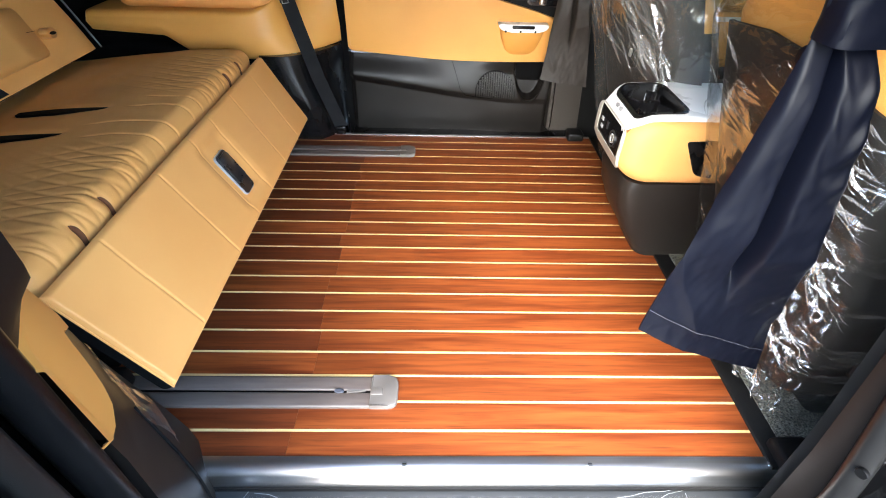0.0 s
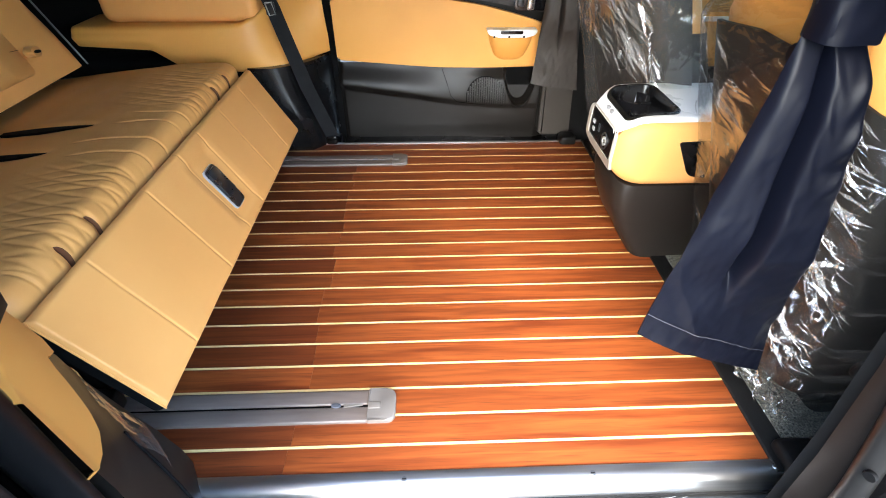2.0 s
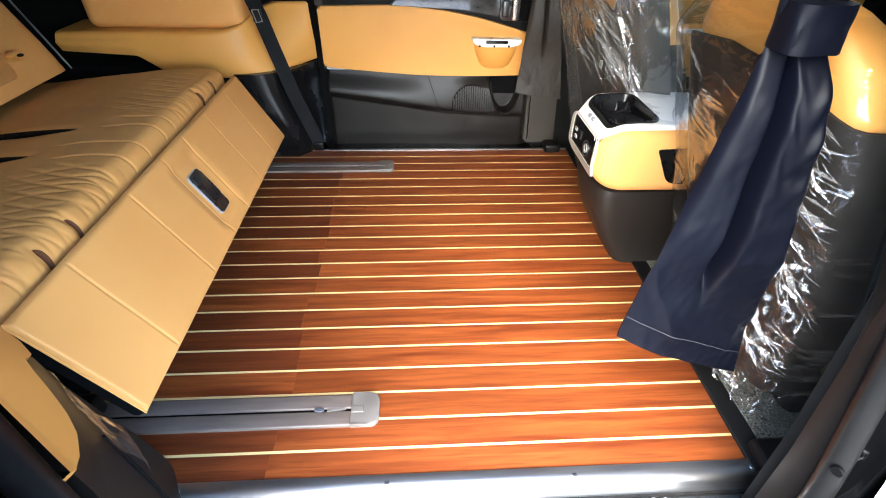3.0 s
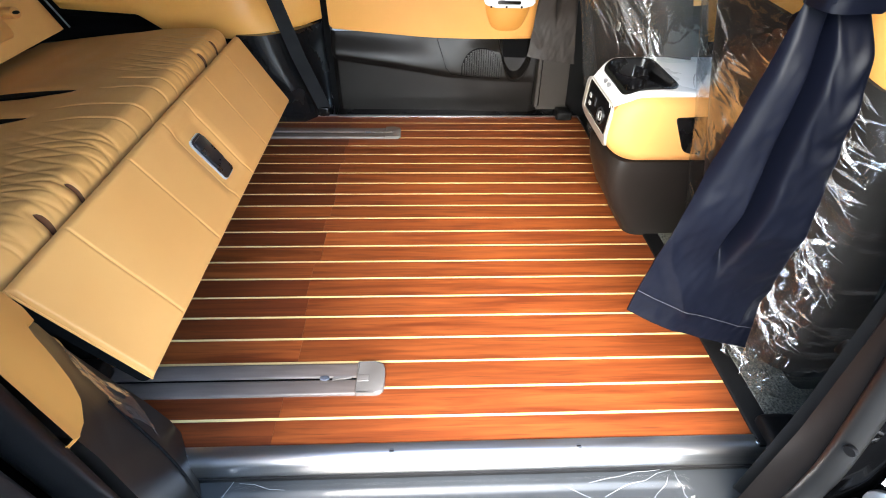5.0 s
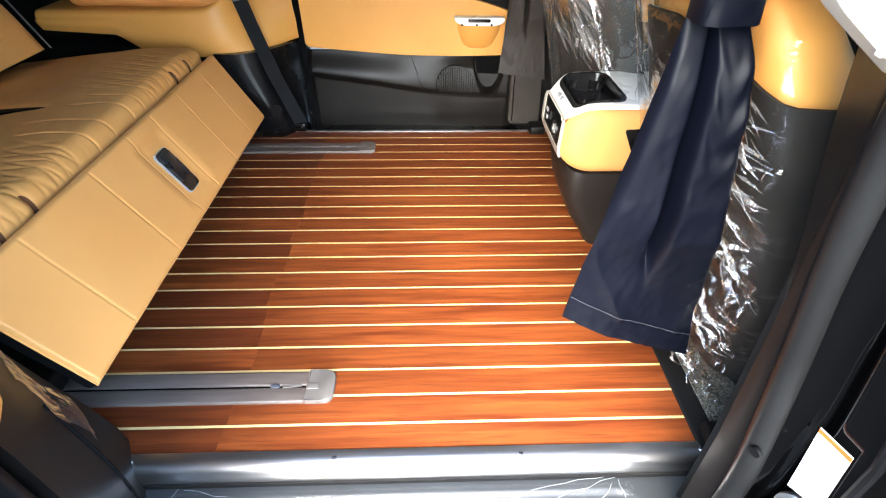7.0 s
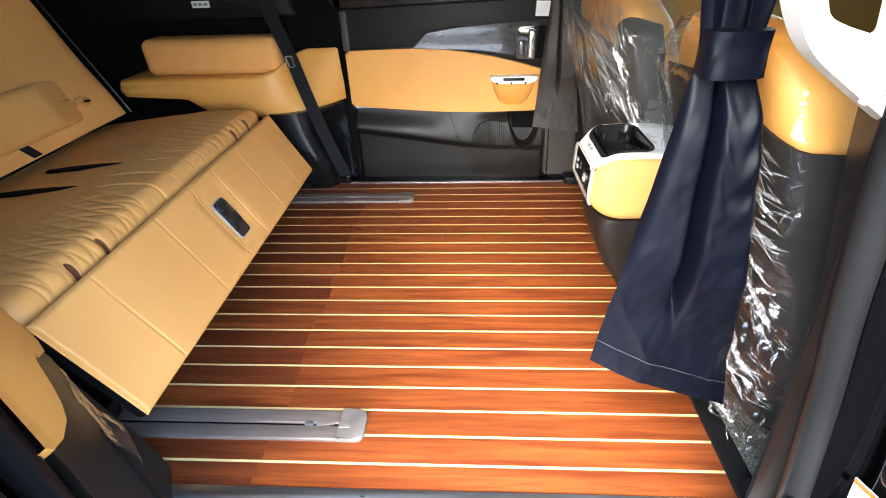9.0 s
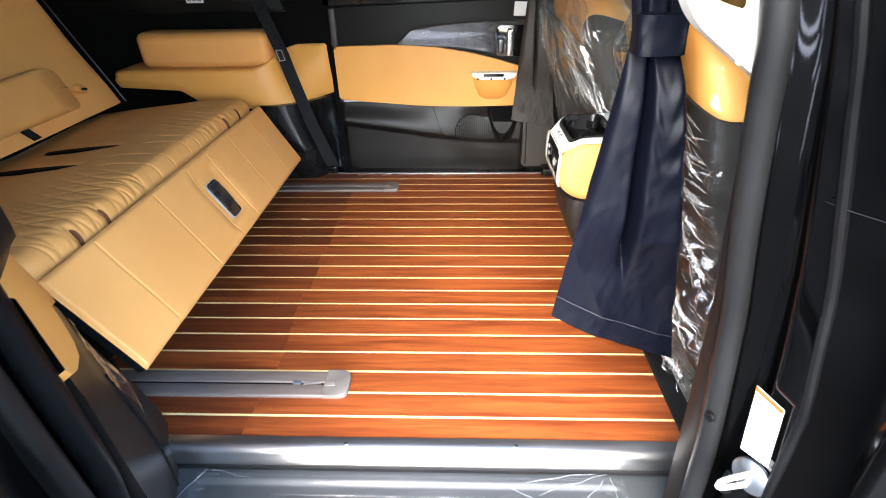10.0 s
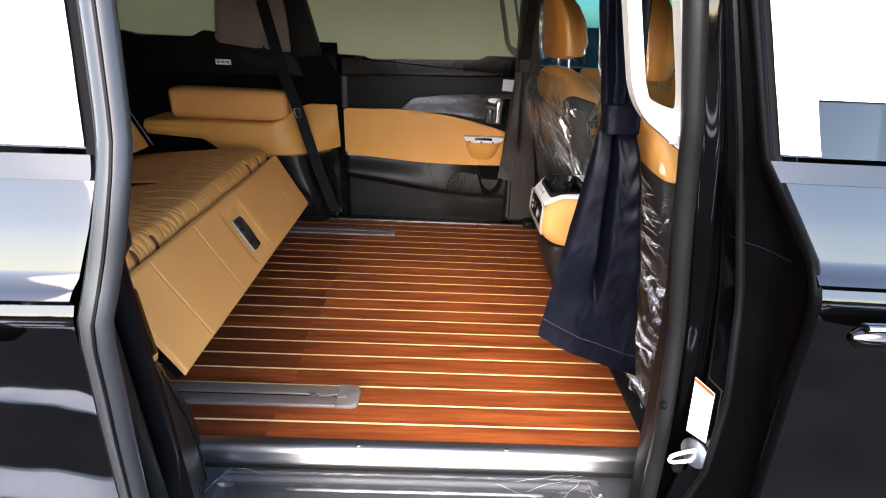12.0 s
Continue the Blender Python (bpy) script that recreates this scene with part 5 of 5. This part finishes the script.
# curtains, gathered by a tie band
def curtain(f, mat, label, top, tie, left, right, y0, hem_z, flare, name="curtain"):
    """left, right: x of both edges at the top, the tie and the hem."""
    c = thing(name, ((left[2] + right[2]) / 2, f(y0), hem_z[0]), label, "curtain", "curtains")

    def edge(vals, z, low):
        if z > tie:
            return vals[1] + (vals[0] - vals[1]) * (z - tie) / (top - tie)
        return vals[1] + (vals[2] - vals[1]) * ((tie - z) / (tie - low))

    def drape(u, v, z_hi, z_lo):
        low = z_lo[0] + (z_lo[1] - z_lo[0]) * u if isinstance(z_lo, tuple) else z_lo
        z = z_hi + (low - z_hi) * v
        xl, xr = edge(left, z, hem_z[0]), edge(right, z, hem_z[1])
        x = xl + (xr - xl) * u
        down = max(0.0, min(1.0, (tie - z) / (tie - low)))
        if z > tie:
            gather = ease(tie, tie + 0.10, z)
            y = y0 - (0.010 + 0.022 * flare * gather) * math.hypot(math.sin(math.pi * (2.4 * u + 0.15 + 0.10 * wob(u, z, 3, 3))), 0.16)
            y += 0.008 * gather * wob(x * 2, z, 4, 12)
            x += 0.012 * gather * wob(u, z, 9, 6) * (0.3 + 0.7 * ease(0.8, 0.2, u))
            return (x, f(y), z)
        # two rounded pleats side by side, with a deep crease between them that dies out towards the hem
        uc = 0.44 + 0.12 * down + 0.02 * wob(1, z, 2, 5)
        q = u / uc if u < uc else (u - uc) / (1 - uc)
        puff = max(0.0, 1 - abs(2 * q - 1) ** 6) * (0.75 + 0.25 * q) if u < uc else max(0.0, 1 - abs(2 * q - 1) ** 9)
        deep = (0.018 + 0.012 * flare) * ease(-0.03, 0.20, down) * (1 - ease(0.40, 0.80, down))
        y = y0 - deep * puff - 0.026 * flare * ease(uc, uc + 0.04, u) * (1 + 0.5 * ease(uc + 0.05, 1.0, u)) * ease(0.0, 0.1, down) * (1 - ease(0.45, 0.80, down))
        y += 0.062 * flare * math.exp(-((u - uc + 0.01) / (0.024 + 0.05 * down ** 2)) ** 2) * ease(0.0, 0.1, down) * (1 - ease(0.50, 0.74, down))
        y -= 0.014 * flare * ease(0.25, 0.8, down) * math.sin(math.pi * min(1, u * 1.05))
        # a few soft gathers across the second pleat under the band
        rip = math.sin((tie - z) * 92 + 2.0 * u + 4.5 * wob(u, z * 1.5, 1, 3))
        y -= 0.0032 * rip * max(0.2, 0.6 + wob(u, z, 5, 5)) * ease(uc + 0.04, uc + 0.2, u) * (1 - 0.6 * ease(0.85, 1.0, u)) * ease(0.03, 0.10, down) * (1 - ease(0.40, 0.70, down))
        # slack lower half: broad dents and a few drawn folds
        y += (0.003 + 0.009 * ease(0.35, 0.75, down)) * wob(x * 1.1 + z * 0.5, z * 0.9 - x * 0.5, 8, 7)
        y += 0.0022 * wob(x * 1.3 + z * 0.4, z * 0.7 - x * 0.6, 3, 17) * ease(0.1, 0.4, down)
        fold = max(0.0, 1 - 3.2 * abs(wob(x * 1.4 + z * 0.8, z * 0.7 - x * 0.9, 11, 5.0))) ** 1.5
        y += 0.0012 * wob(x * 2.2 - z * 0.5, z * 1.2 + x * 0.4, 6, 30) * ease(0.02, 0.15, down)
        y -= 0.0055 * fold * ease(0.30, 0.60, down) * (1 - ease(0.88, 0.95, down))
        return (x, f(y), z)
    part("cloth", sheet(lambda u, v: drape(u, v, tie - 0.004, hem_z), 130, 150, 0.003), mat, c, "", 80)
    upper = sheet(lambda u, v: drape(u, v, top, tie + 0.001), 70, 60)
    sheet(lambda u, v: Vector(drape(u, v, top, tie + 0.001)) + Vector((0, 0.003, 0)), 70, 60, 0.0, upper)
    part("upper_cloth", upper, mat, c, "", 80)
    band = loft([[((left[1] + right[1]) / 2 + ((right[1] - left[1]) / 2 + 0.003) * math.copysign(abs(math.cos(a)) ** 0.5, math.cos(a)) + 0.05 * (tie - z), f(y0 - 0.012 + 0.030 * math.copysign(abs(math.sin(a)) ** 0.5, math.sin(a)) + 0.004 * math.cos(a) + 0.005 * wob(math.cos(a) * 2, z * 14, 1, 2.2)), z)
                  for a in (2 * math.pi * k / 32 for k in range(32))] for z in [tie - 0.019 + 0.055 * q / 14 for q in range(15)]])
    part("tie_band", band, mat, c, "folded tie band")

    def hem(u):
        p = drape(u, 0.90, tie - 0.02, hem_z)
        return Vector(p) + Vector((0, -0.0025, 0))
    part("hem_stitch", tube([hem(k / 60) for k in range(61)], 0.0006, 5), DARKSTITCH, c)
    return c


curtain(lambda y: y, NAVY, "navy satin curtain gathered by a tie band", 1.22, 0.812, (0.425, 0.514, 0.452), (0.535, 0.584, 0.735), 0.135, (0.262, 0.140), 0.75)
curtain(lambda y: y + 2 * MID, DARKCLOTH, "dark brown curtain hanging beside the far front seat", 1.22, 0.80, (0.545, 0.535, 0.492), (0.588, 0.592, 0.690), 0.0, (0.262, 0.232), 0.6)


# grips on the door pillars
def grip(f, mat, label):
    g = thing("assist_grip", (0.53, f(-0.085), 0.8), label, "grip handle", "assist grips")
    o = rounded([(0.392, 1.24), (0.478, 0.900), (0.500, 0.862), (0.535, 0.836), (0.584, 0.801), (0.570, 0.87), (0.465, 1.24)], [0.005, 0.04, 0.02, 0.02, 0.008, 0.03, 0.005], 8)
    i = rounded([(0.420, 1.20), (0.494, 0.915), (0.505, 0.888), (0.525, 0.880), (0.555, 0.872), (0.5495, 0.905), (0.4695, 1.20)], [0.01, 0.015, 0.008, 0.008, 0.008, 0.015, 0.01], 8)
    bm = ring_plate(o, i, -0.013, 0.013)
    for v in bm.verts:
        x, z, h = v.co
        v.co = Vector((x, f(-0.09 + h - 0.25 * (x - 0.53)), z))
    bmesh.ops.bevel(bm, geom=[e for e in bm.edges if len(e.link_faces) == 2 and e.calc_face_angle(0) > 1.2], offset=0.005, segments=3, affect="EDGES", profile=0.5)
    part("grip_body", bm, mat, g)
    part("screw_cover", box(0.548, 0.562, min(f(-0.112), f(-0.104)), max(f(-0.112), f(-0.104)), 0.822, 0.838, 0.002), mat, g)
    return g


grip(lambda y: y, CREAM, "cream plastic assist grip on the door pillar")
grip(across, TAUPE, "taupe plastic assist grip on the far door pillar")
solo("pillar_far", prism(rounded([(0.56, 0.02), (0.70, 0.02), (0.62, 1.24), (0.53, 1.24)], 0.01), "y", across(-0.04), across(-0.10), 0.02), PILLAR, (0.62, 1.55, 0.0), "dark grey door pillar lining", "pillar", kind="structure")
solo("pillar_foot", box(0.65, 0.72, 1.46, 1.53, -0.01, 0.035, 0.012), BLACK, (0.68, 1.48, -0.01), "black bracket at the pillar foot", "bracket", kind="structure")

# ---- near door opening ----
WX = ((-0.12, 0.675), (0.0, 0.665), (0.26, 0.640), (0.50, 0.625), (0.60, 0.606), (0.85, 0.555), (1.03, 0.513), (1.25, 0.468))
WY = ((-0.12, -0.100), (0.0, -0.103), (0.26, -0.108), (0.50, -0.095), (0.60, -0.10), (0.85, -0.125), (1.03, -0.12), (1.25, -0.09))
JX = ((-0.12, 0.70), (0.25, 0.702), (0.42, 0.697), (0.60, 0.678), (0.85, 0.612), (1.03, 0.56), (1.25, 0.51))
JY = ((-0.12, -0.19), (0.25, -0.252), (0.42, -0.242), (0.60, -0.212), (0.85, -0.19), (1.03, -0.165), (1.25, -0.12))
DX = ((-0.30, 0.80), (0.23, 0.757), (0.50, 0.715), (0.62, 0.703), (0.71, 0.69), (0.84, 0.61), (1.03, 0.562), (1.25, 0.51))


def skin_y(z, y0):
    """The bowed outer skin of a door."""
    return y0 + lerp_table(((-0.35, 0.06), (-0.1, 0.02), (0.25, -0.012), (0.5, -0.022), (0.66, -0.022), (0.69, -0.010), (0.705, 0.0), (0.76, 0.018), (0.815, 0.038), (0.84, 0.048), (1.25, 0.16)), z)


ZS = [-0.12 + 1.34 * k / 40 for k in range(41)]
pil = thing("door_pillar", (0.66, -0.12, -0.1), "glossy black painted door pillar with rubber seals", "pillar", kind="structure")


def wpt(z, dx=0.0, dy=0.0):
    return Vector((lerp_table(WX, z) + dx, lerp_table(WY, z) + dy, z))


def jpt(z, k, dx=0.0, dy=0.0):
    """k = 0 at the seal, 1 at the second seal, 2 at the door's edge."""
    w = wpt(z)
    j = Vector((lerp_table(JX, z), lerp_table(JY, z), z))
    d = Vector((lerp_table(DX, z) + 0.006, skin_y(z, -0.30) + 0.003, z))
    p = w.lerp(j, k) if k <= 1 else j.lerp(d, k - 1)
    return p + Vector((dx, dy, 0))


def strip_sheet(fn, nu, mat, name, parent, label=""):
    return part(name, sheet(lambda u, v: fn(u, ZS[0] + (ZS[-1] - ZS[0]) * v), nu, 60), mat, parent, label)


def seal_at(z):
    """The wide seal lies outside the lining, deeper down than up."""
    return wpt(z, 0.010, -0.012 - 0.050 * (1 - ease(0.15, 0.85, z)))


EX = ((0.44, 0.006), (0.52, 0.012), (0.60, 0.044), (0.70, 0.072), (0.76, 0.088), (0.85, 0.112), (1.25, 0.15))
EY = ((0.44, 0.003), (0.52, 0.014), (0.60, 0.065), (0.70, 0.120), (0.76, 0.148), (0.85, 0.185), (1.25, 0.16))


def lining(u, v):
    """Above the hip the lining swells inwards before it runs to the front."""
    z = -0.12 + 1.34 * v
    if u < 0.5:
        q = u / 0.5
        inner = wpt(z, lerp_table(EX, z), lerp_table(EY, z))
        return (inner + Vector((0.15, 0.05, 0))).lerp(inner, q * 2) if q < 0.5 else inner.lerp(wpt(z), q * 2 - 1)
    q = (u - 0.5) / 0.5
    return wpt(z).lerp(seal_at(z) + Vector((0.004, 0, 0)), q) + Vector((-0.004 * math.sin(math.pi * q), 0, 0))


part("inner_lining", sheet(lining, 40, 80), LINING, pil, "matt black inner pillar lining")
part("main_seal", tube([seal_at(z) for z in ZS], 0.0165, 14, up=(0, 1, 0)), SEAL, pil, "wide rubber door seal")


def jamb(u, z):
    k = 0.18 + 0.86 * u
    step_in = 0.012 * ease(0.10, 0.30, u) - 0.015 * ease(0.40, 0.62, u)
    return jpt(z, k, step_in + 0.008, 0.0)


strip_sheet(jamb, 40, PAINT_SATIN, "jamb", pil, "glossy black jamb")
part("second_seal", tube([jpt(z, 1.0, -0.002, 0.0) for z in ZS], 0.0065, 8, up=(0, 1, 0)), RUBBER, pil, "thin rubber seal")


def jamb2(u, z):
    return jpt(z, 1.02 + 0.98 * u, 0.02 * math.sin(math.pi * u), 0.0)


strip_sheet(jamb2, 16, JAMB_DARK, "outer_jamb", pil)
part("closing_wall", sheet(lambda u, v: wpt(-0.12 + 1.34 * v, 0.03, 0.04).lerp(jpt(-0.12 + 1.34 * v, 2.0, 0.06, 0.04), u), 4, 20, 0.004), BLACK, pil)
part("seal_clip", disc(seal_at(0.33) + Vector((-0.012, -0.016, 0)), 0.008, (-1, -0.4, 0), 0.006, 12), RUBBER, pil)
part("seam_line", tube([jpt(0.70, 0.86 + 0.9 * k / 8, -0.002 - 0.004 * math.sin(k), 0) for k in range(9)], 0.0008, 5), RUBBER, pil)



def on_jamb(outline, h0, h1):
    """A flat piece on the jamb over an outline of (distance outwards, z)."""
    bm = prism(outline, "z", h0, h1)
    for v in bm.verts:
        d, z, h = v.co
        v.co = Vector((0.666 + 0.476 * d - 0.879 * h, -0.190 - 0.879 * d - 0.476 * h, z))
    return bm


lab = solo("warning_label", on_jamb([(0.0, 0.415), (0.040, 0.408), (0.055, 0.302), (0.016, 0.297)], 0.0, 0.0015), PAPER, (0.676, -0.21, 0.297), "white warning label with an orange header on the door jamb", "label")
part("orange_header", on_jamb([(0.0, 0.4155), (0.040, 0.4085), (0.0412, 0.402), (0.0012, 0.409)], 0.0025, 0.0035), ORANGE, lab, "orange header bar")
for k in range(7):
    z, d = 0.312 + 0.0105 * k, 0.0195 - 0.0014 * k
    part("print_bar", on_jamb([(d, z), (d + 0.028, z + 0.003), (d + 0.028, z + 0.005), (d, z + 0.002)], 0.0025, 0.0032), INK, lab)

stk = thing("door_striker", (0.675, -0.225, 0.25), "zinc plated door striker loop on a round plate", "striker")
part("plate", disc((0.690, -0.226, 0.262), 0.028, (-0.88, -0.42, 0.1), 0.007, 24), ZINC, stk)
loop = [Vector((0.685 - 0.050 * math.sin(a), -0.229 - 0.010 * math.sin(a), 0.258 + 0.0135 * math.copysign(abs(math.cos(a)) ** 0.6, math.cos(a)))) for a in (math.pi * k / 20 for k in range(21))]
part("loop", tube(loop, 0.0037, 10), WHITE, stk, "white coated striker loop")
catch = solo("door_catch", box(0.672, 0.690, -0.212, -0.196, 0.185, 0.235, 0.006), BLACK, (0.68, -0.204, 0.185), "small black catch under the striker", "catch")


# body sides: front door, closed, and the sliding door, slid open
def body_door(name, y0, edge, xlen, label, sgn, handle_x, glass_edge, film_to):
    d = thing(name, (edge(0.5) + sgn * 0.3, y0, -0.3), label, "car door", "van doors")

    def skin(u, v):
        z = -0.33 + 1.16 * v
        crease = 0.010 * ease(0.678, 0.690, z) * (1 - ease(0.690, 0.704, z))
        x = edge(z) + sgn * (0.002 + xlen * u ** 1.5)
        dent = 0.012 * math.exp(-((z - 0.40 - 0.12 * u) / 0.10) ** 2)
        wave = 0.0007 * wob(x * 1.2, z * 2.4, 3, 4.5) * ease(0.66, 0.60, z)
        return (x, skin_y(z, y0) - crease + dent + wave - 0.02 * u, z)
    part("skin", sheet(skin, 40, 130, 0.012), PAINT, d, "glossy black door skin", 50)

    def frame_strip(u, v):
        z = 0.83 + 0.42 * v
        return (edge(z) + sgn * (glass_edge * u), skin_y(z, y0) + 0.001, z)
    part("window_frame", sheet(frame_strip, 6, 20, 0.012), VOID, d)

    def pane(u, v):
        z = 0.842 + 0.40 * v
        return (edge(z) + sgn * (glass_edge + (xlen - glass_edge) * u), skin_y(z, y0) - 0.02 * u + 0.004, z)
    part("pane", sheet(pane, 20, 16, 0.004), GLASS if sgn < 0 else GLASS_FRONT, d, "tinted window")

    def sheetfilm(u, v):
        z = 0.846 + 0.39 * v
        return (edge(z) + sgn * (glass_edge - 0.001 + (film_to - glass_edge) * u), skin_y(z, y0) - 0.02 * u * film_to / xlen - 0.003 + 0.0012 * wob(u, v, 0, 6), z)
    part("protective_sheet", sheet(sheetfilm, 20, 16, 0.001), PAPER, d, "white protective sheet on the glass")
    if film_to < 0.5:
        part("sheet_strip", sheet(lambda u, v: (edge(0.915 + 0.32 * v) + sgn * (film_to - 0.001 + 0.3 * u), skin_y(0.915 + 0.32 * v, y0) - 0.02 * film_to / xlen - 0.004, 0.915 + 0.32 * v), 4, 8, 0.001), PAPER, d)

    def molding(u, v):
        z = 0.812 + 0.026 * v
        return (edge(z) + sgn * (0.004 + xlen * u), skin_y(z, y0) - 0.02 * u ** 0.67 - 0.005, z)
    part("belt_molding", sheet(molding, 30, 4, 0.006), MOLDING, d, "satin silver belt molding")
    h = loft([[(edge(0.64) + sgn * (handle_x + a), skin_y(0.64, y0) - 0.02 - q * math.cos(b) - 0.012, 0.628 + w * math.sin(b)) for b in (2 * math.pi * k / 16 for k in range(16))]
              for a, q, w in ((0.0, 0.006, 0.006), (0.01, 0.013, 0.014), (0.06, 0.018, 0.021), (0.16, 0.018, 0.021), (0.24, 0.012, 0.012))])
    hd = part("door_handle", h, PAINT, d, "black door handle with a chrome top")
    part("chrome_strip", tube([(edge(0.64) + sgn * (handle_x + a), skin_y(0.64, y0) - 0.036, 0.648) for a in (0.01, 0.06, 0.16, 0.22)], 0.008, 8, flat=0.5), CHROME, hd)
    return d


def front_edge(z):
    return lerp_table(DX, z)


fd = body_door("front_door", -0.30, lambda z: lerp_table(DX, z), 1.3, "closed glossy black front door with a covered window", 1, 0.035, 0.022, 0.075)

part("edge_hem", tube([(front_edge(-0.33 + 1.56 * k / 60) + 0.004, skin_y(-0.33 + 1.56 * k / 60, -0.30) + 0.004, -0.33 + 1.56 * k / 60) for k in range(61)], 0.0085, 12, up=(0, 1, 0)), JAMB_DARK, fd, "dull black folded door edge")
part("inner_lining", box(0.80, 1.95, -0.262, -0.232, -0.3, 0.82, 0.01), BLACK, fd)

GX = ((-0.33, -0.26), (0.10, -0.247), (0.33, -0.236), (0.55, -0.212), (0.70, -0.200), (0.76, -0.184), (0.82, -0.174), (0.99, -0.182), (1.25, -0.20))
sl = body_door("sliding_door", -0.40, lambda z: lerp_table(GX, z) - 0.028, 1.25, "open glossy black sliding door beside the van", -1, 0.085, 0.012, 0.9)
def gx(z):
    """The door's front edge, with its bends rounded."""
    return sum(lerp_table(GX, z + 0.012 * k) for k in range(-5, 6)) / 11


ZG = [-0.33 + 1.56 * k / 50 for k in range(51)]
part("front_gasket", tube([Vector((gx(z), skin_y(z, -0.408) - 0.004 * math.exp(-((z - 0.8) / 0.04) ** 2), z)) for z in ZG], 0.0175, 16, flat=0.75, up=(0, 1, 0)), RUBBER_GREY, sl, "wide grey rubber gasket on the door's edge")
part("gasket_groove", tube([Vector((gx(z) + 0.004, skin_y(z, -0.408) - 0.0128 - 0.004 * math.exp(-((z - 0.8) / 0.04) ** 2), z)) for z in ZG], 0.0022, 8, up=(0, 1, 0)), RUBBER, sl)
part("gasket_lip", tube([Vector((gx(z) - 0.017, skin_y(z, -0.408) - 0.002, z)) for z in ZG], 0.003, 8, up=(0, 1, 0)), RUBBER, sl, "thin black lip of the gasket")
part("edge_face", sheet(lambda u, v: (lerp_table(GX, -0.33 + 1.56 * v) - 0.012 - 0.12 * u, skin_y(-0.33 + 1.56 * v, -0.392) + 0.15 * u, -0.33 + 1.56 * v), 8, 50), PAINT, sl, "glossy black edge of the door")
part("inner_lining", box(-1.4, -0.33, -0.27, -0.235, -0.3, 0.83, 0.01), BLACK, sl)

# near rear pillar with seal
rp = thing("rear_pillar", (-0.36, -0.2, -0.1), "black rear door pillar with a rubber seal", "pillar", kind="structure")
part("seal", tube([(-0.335 - 0.03 * ease(0.25, -0.05, z), -0.205 + 0.10 * ease(0.9, 1.25, z), z) for z in ZS], 0.02, 12, up=(0, 1, 0)), RUBBER, rp, "black rubber door seal")
part("pillar_skin", sheet(lambda u, v: (-0.35 - 0.05 * u - 0.03 * ease(0.25, -0.05, -0.33 + 1.55 * v), -0.215 - 0.03 * u + 0.10 * ease(0.9, 1.25, -0.33 + 1.55 * v), -0.33 + 1.55 * v), 4, 30), PAINT, rp)
part("inner_lining", sheet(lambda u, v: (-0.345 - (0.027 + 0.03 * ease(0.61, 0.57, 0.57 + 0.66 * v)) * u, -0.19 + 0.09 * u + 0.08 * ease(0.9, 1.25, 0.57 + 0.66 * v), 0.57 + 0.66 * v), 4, 40, 0.006), LINING, rp, "dark brown inner pillar lining")
part("bump_stop", box(-0.372, -0.345, -0.15, -0.12, -0.05, 0.0, 0.008), RUBBER, rp)

# far edge of the lot: a hedge of trees and a low brick house
hedge = bmesh.new()
rt = random.Random(9)
for k in range(420):
    a = math.radians(170 + 200 * rt.random())
    r = rt.uniform(19, 26)
    h = 1.3 * rt.random() ** 1.3 * (0.75 + 0.35 * math.sin(a * 7) * math.sin(a * 3))
    m = Matrix.Translation((r * math.cos(a), r * math.sin(a) - 1, h - 0.3)) @ Matrix.Diagonal((rt.uniform(0.7, 1.5), rt.uniform(0.7, 1.4), rt.uniform(0.6, 1.2), 1))
    made = bmesh.ops.create_icosphere(hedge, subdivisions=2, radius=1.0, matrix=m)["verts"]
    for v in made:
        v.co += Vector((1, 1, 1)) * 0.5 * wob(*v.co, 1.6)
solo("tree_line", hedge, LEAVES, (0, -18, -0.45), "dark bushes and trees along the far edge", "trees", kind="stuff")

# ---- boards of the floor ----
edges = [0.014] + [0.0742 + 0.07045 * k - 0.0001345 * k * k for k in range(21)] + [FAR]
bm = bmesh.new()
bmesh.ops.create_cube(bm, size=1)
bmesh.ops.delete(bm, geom=[f for f in bm.faces if f.normal.z < -0.5], context="FACES")
unit = bpy.data.meshes.new("board")
unit_dark = bpy.data.meshes.new("dark_board")
strip = bpy.data.meshes.new("inlay_strip")
end_strip = bpy.data.meshes.new("end_strip")
for me, mat in ((unit, WOOD), (unit_dark, WOOD_DARK), (strip, INLAY), (end_strip, ALU)):
    bm.to_mesh(me)
    me.materials.append(mat)
bm.free()


def lay(name, me, x0, x1, y0, y1, z0, z1):
    ob = new(name, me)
    ob.parent = floor
    ob.location = Vector(((x0 + x1) / 2, (y0 + y1) / 2, (z0 + z1) / 2)) - floor.location
    ob.scale = (x1 - x0, y1 - y0, z1 - z0)
    return ob


rnd = random.Random(4)
for k in range(22):
    y0, y1 = edges[k], edges[k + 1]
    a = -0.236 + rnd.uniform(-0.012, 0.012)
    cuts = [X0, a, X1]
    for i in range(len(cuts) - 1):
        # rear pieces mostly darker: own tone, plus the bench's shade put into the colour
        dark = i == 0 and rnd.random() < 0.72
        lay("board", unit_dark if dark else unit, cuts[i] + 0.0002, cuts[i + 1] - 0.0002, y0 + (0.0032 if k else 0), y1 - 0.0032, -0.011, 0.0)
    if k:
        lay("inlay_strip", strip, X0, X1, y0 - 0.0032, y0 + 0.0032, -0.011, -0.0003)
lay("end_strip", end_strip, X0, X1, FAR - 0.003, FAR + 0.009, -0.011, 0.003)
